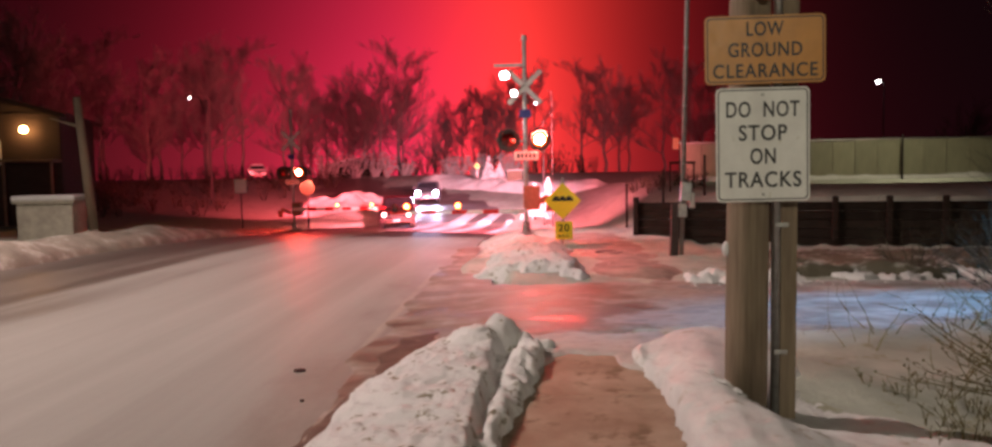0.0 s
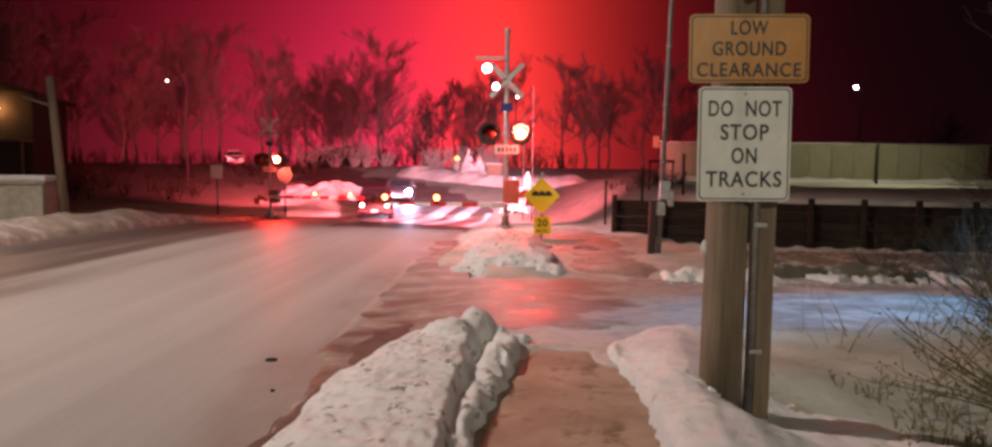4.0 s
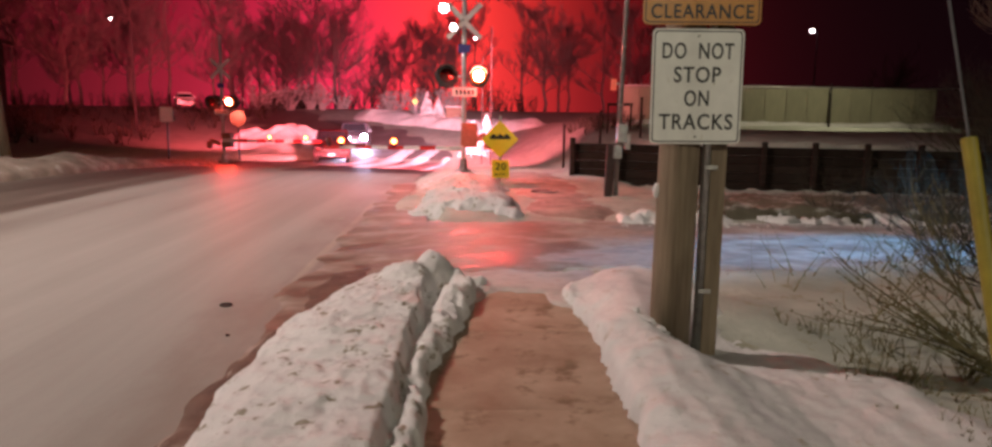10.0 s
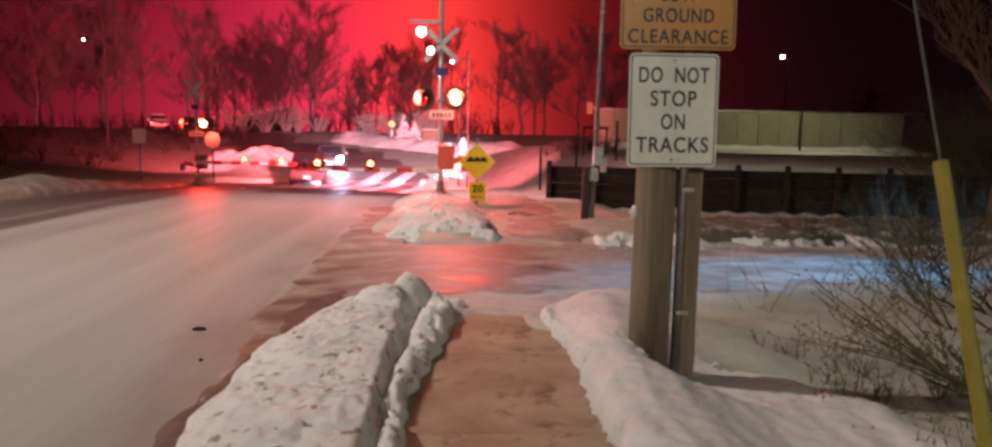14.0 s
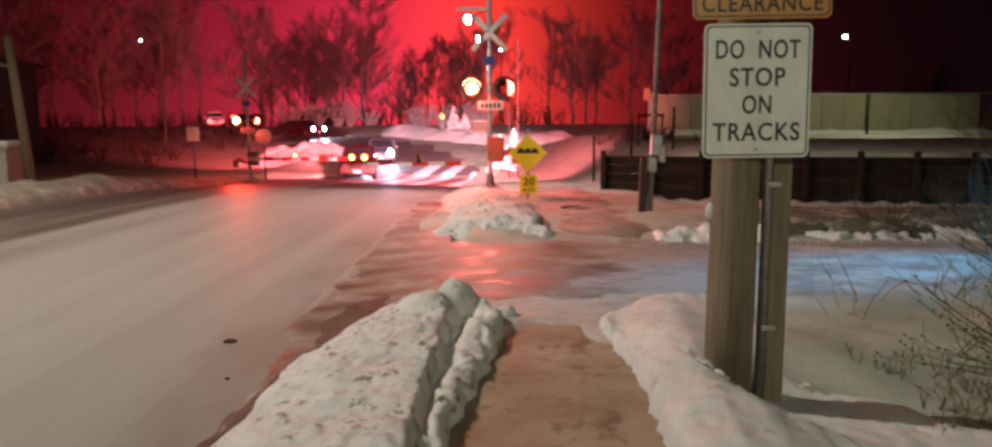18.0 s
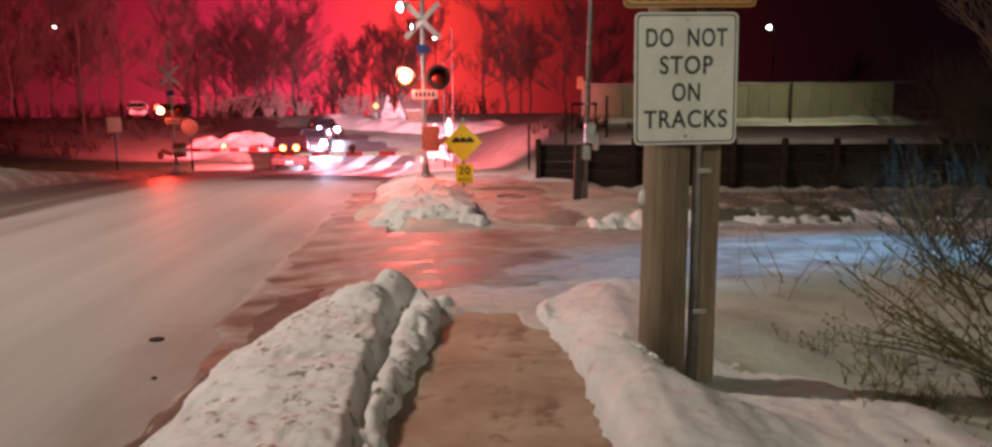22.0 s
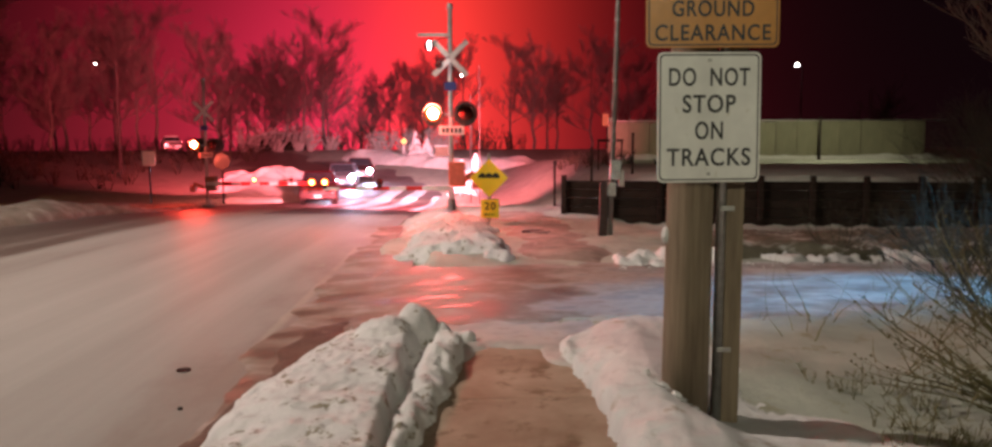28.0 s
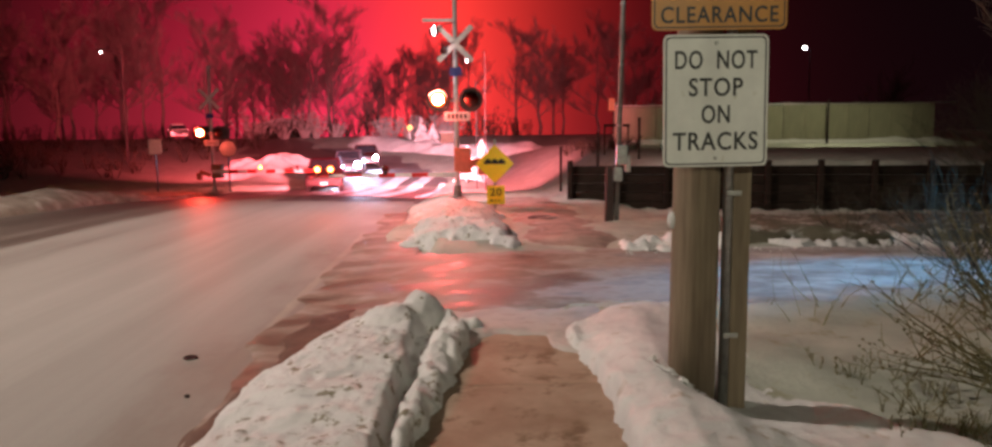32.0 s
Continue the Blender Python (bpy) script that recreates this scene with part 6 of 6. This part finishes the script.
def beat_rows(late, base):
    """The lens turns its burning side outwards for its part of each beat; both burn for a moment at each change."""
    rows, angle = [], 0.0 if not late else 180.0
    rows.append((0.0, base @ pose(0, 0, 0, 0, 0, angle)))
    k, burning = 0, not late
    while True:
        t0 = FIRST + BEAT * k
        for t in (t0, t0 + HALF):
            t += 0.02 if burning else 0.0
            if t + 0.1 > 32.0:
                rows.append((32.0, base @ pose(0, 0, 0, 0, 0, angle)))
                return rows
            for i in range(4):
                rows.append((t + (i - 1.5) / 30, base @ pose(0, 0, 0, 0, 0, angle + 60 * i)))
            angle += 180
            burning = not burning
        k += 1


def motions():
    for ln, late in FLASHERS + ARM_LIGHTS:
        walk(ln, beat_rows(late, ln.matrix_basis.copy()))
    # the white side lamps slowly turn away
    for ln, end in zip(SIDE_LAMPS[:2], (72, 150)):
        base = ln.matrix_basis.copy()
        walk(ln, [(t, base @ pose(0, 0, 0, 0, 0, a * end)) for t, a in ((0, 0), (13, 0), (18, 0.4), (24, 0.75), (27, 0.96), (32, 1.0))])
    # the waiting car puts out its lights
    for hl in [c for c in CAR_C.children if c.name.startswith("headlight")]:
        for ln in hl.children:
            base = ln.matrix_basis.copy()
            walk(ln, [(t, base @ pose(0, 0, 0, 0, 0, a)) for t, a in ((0, 0), (6.1, 0), (6.2, 60), (6.3, 120), (6.4, 180), (32, 180))])
    walk(CAR_A, [(t, pose(x, y, profile(y) - 0.06, 0, 0, a)) for t, x, y, a in A_ROWS])
    walk(CAR_B, [(t, pose(x, y, profile(y) - 0.06, 0, 0, a)) for t, x, y, a in B_ROWS])


A_ROWS = [(0, -9.0, 49.0, 5), (2, -8.7, 45.8, 5), (4, -8.65, 43.4, 5), (6, -8.6, 42.3, 5), (8, -8.6, 42.0, 5), (32, -8.6, 42.0, 5)]
B_ROWS = [(0, -84, 84, 75), (14, -66, 80, 72), (16, -30.7, 70.5, 64), (17, -24.1, 68, 60), (18, -19.4, 65, 52), (19, -15.5, 62, 42), (20, -12.5, 58.5, 30), (21.5, -10.0, 54, 20), (23, -9.0, 50, 12), (25, -8.3, 47.8, 8), (32, -8.3, 47.4, 8)]
motions()
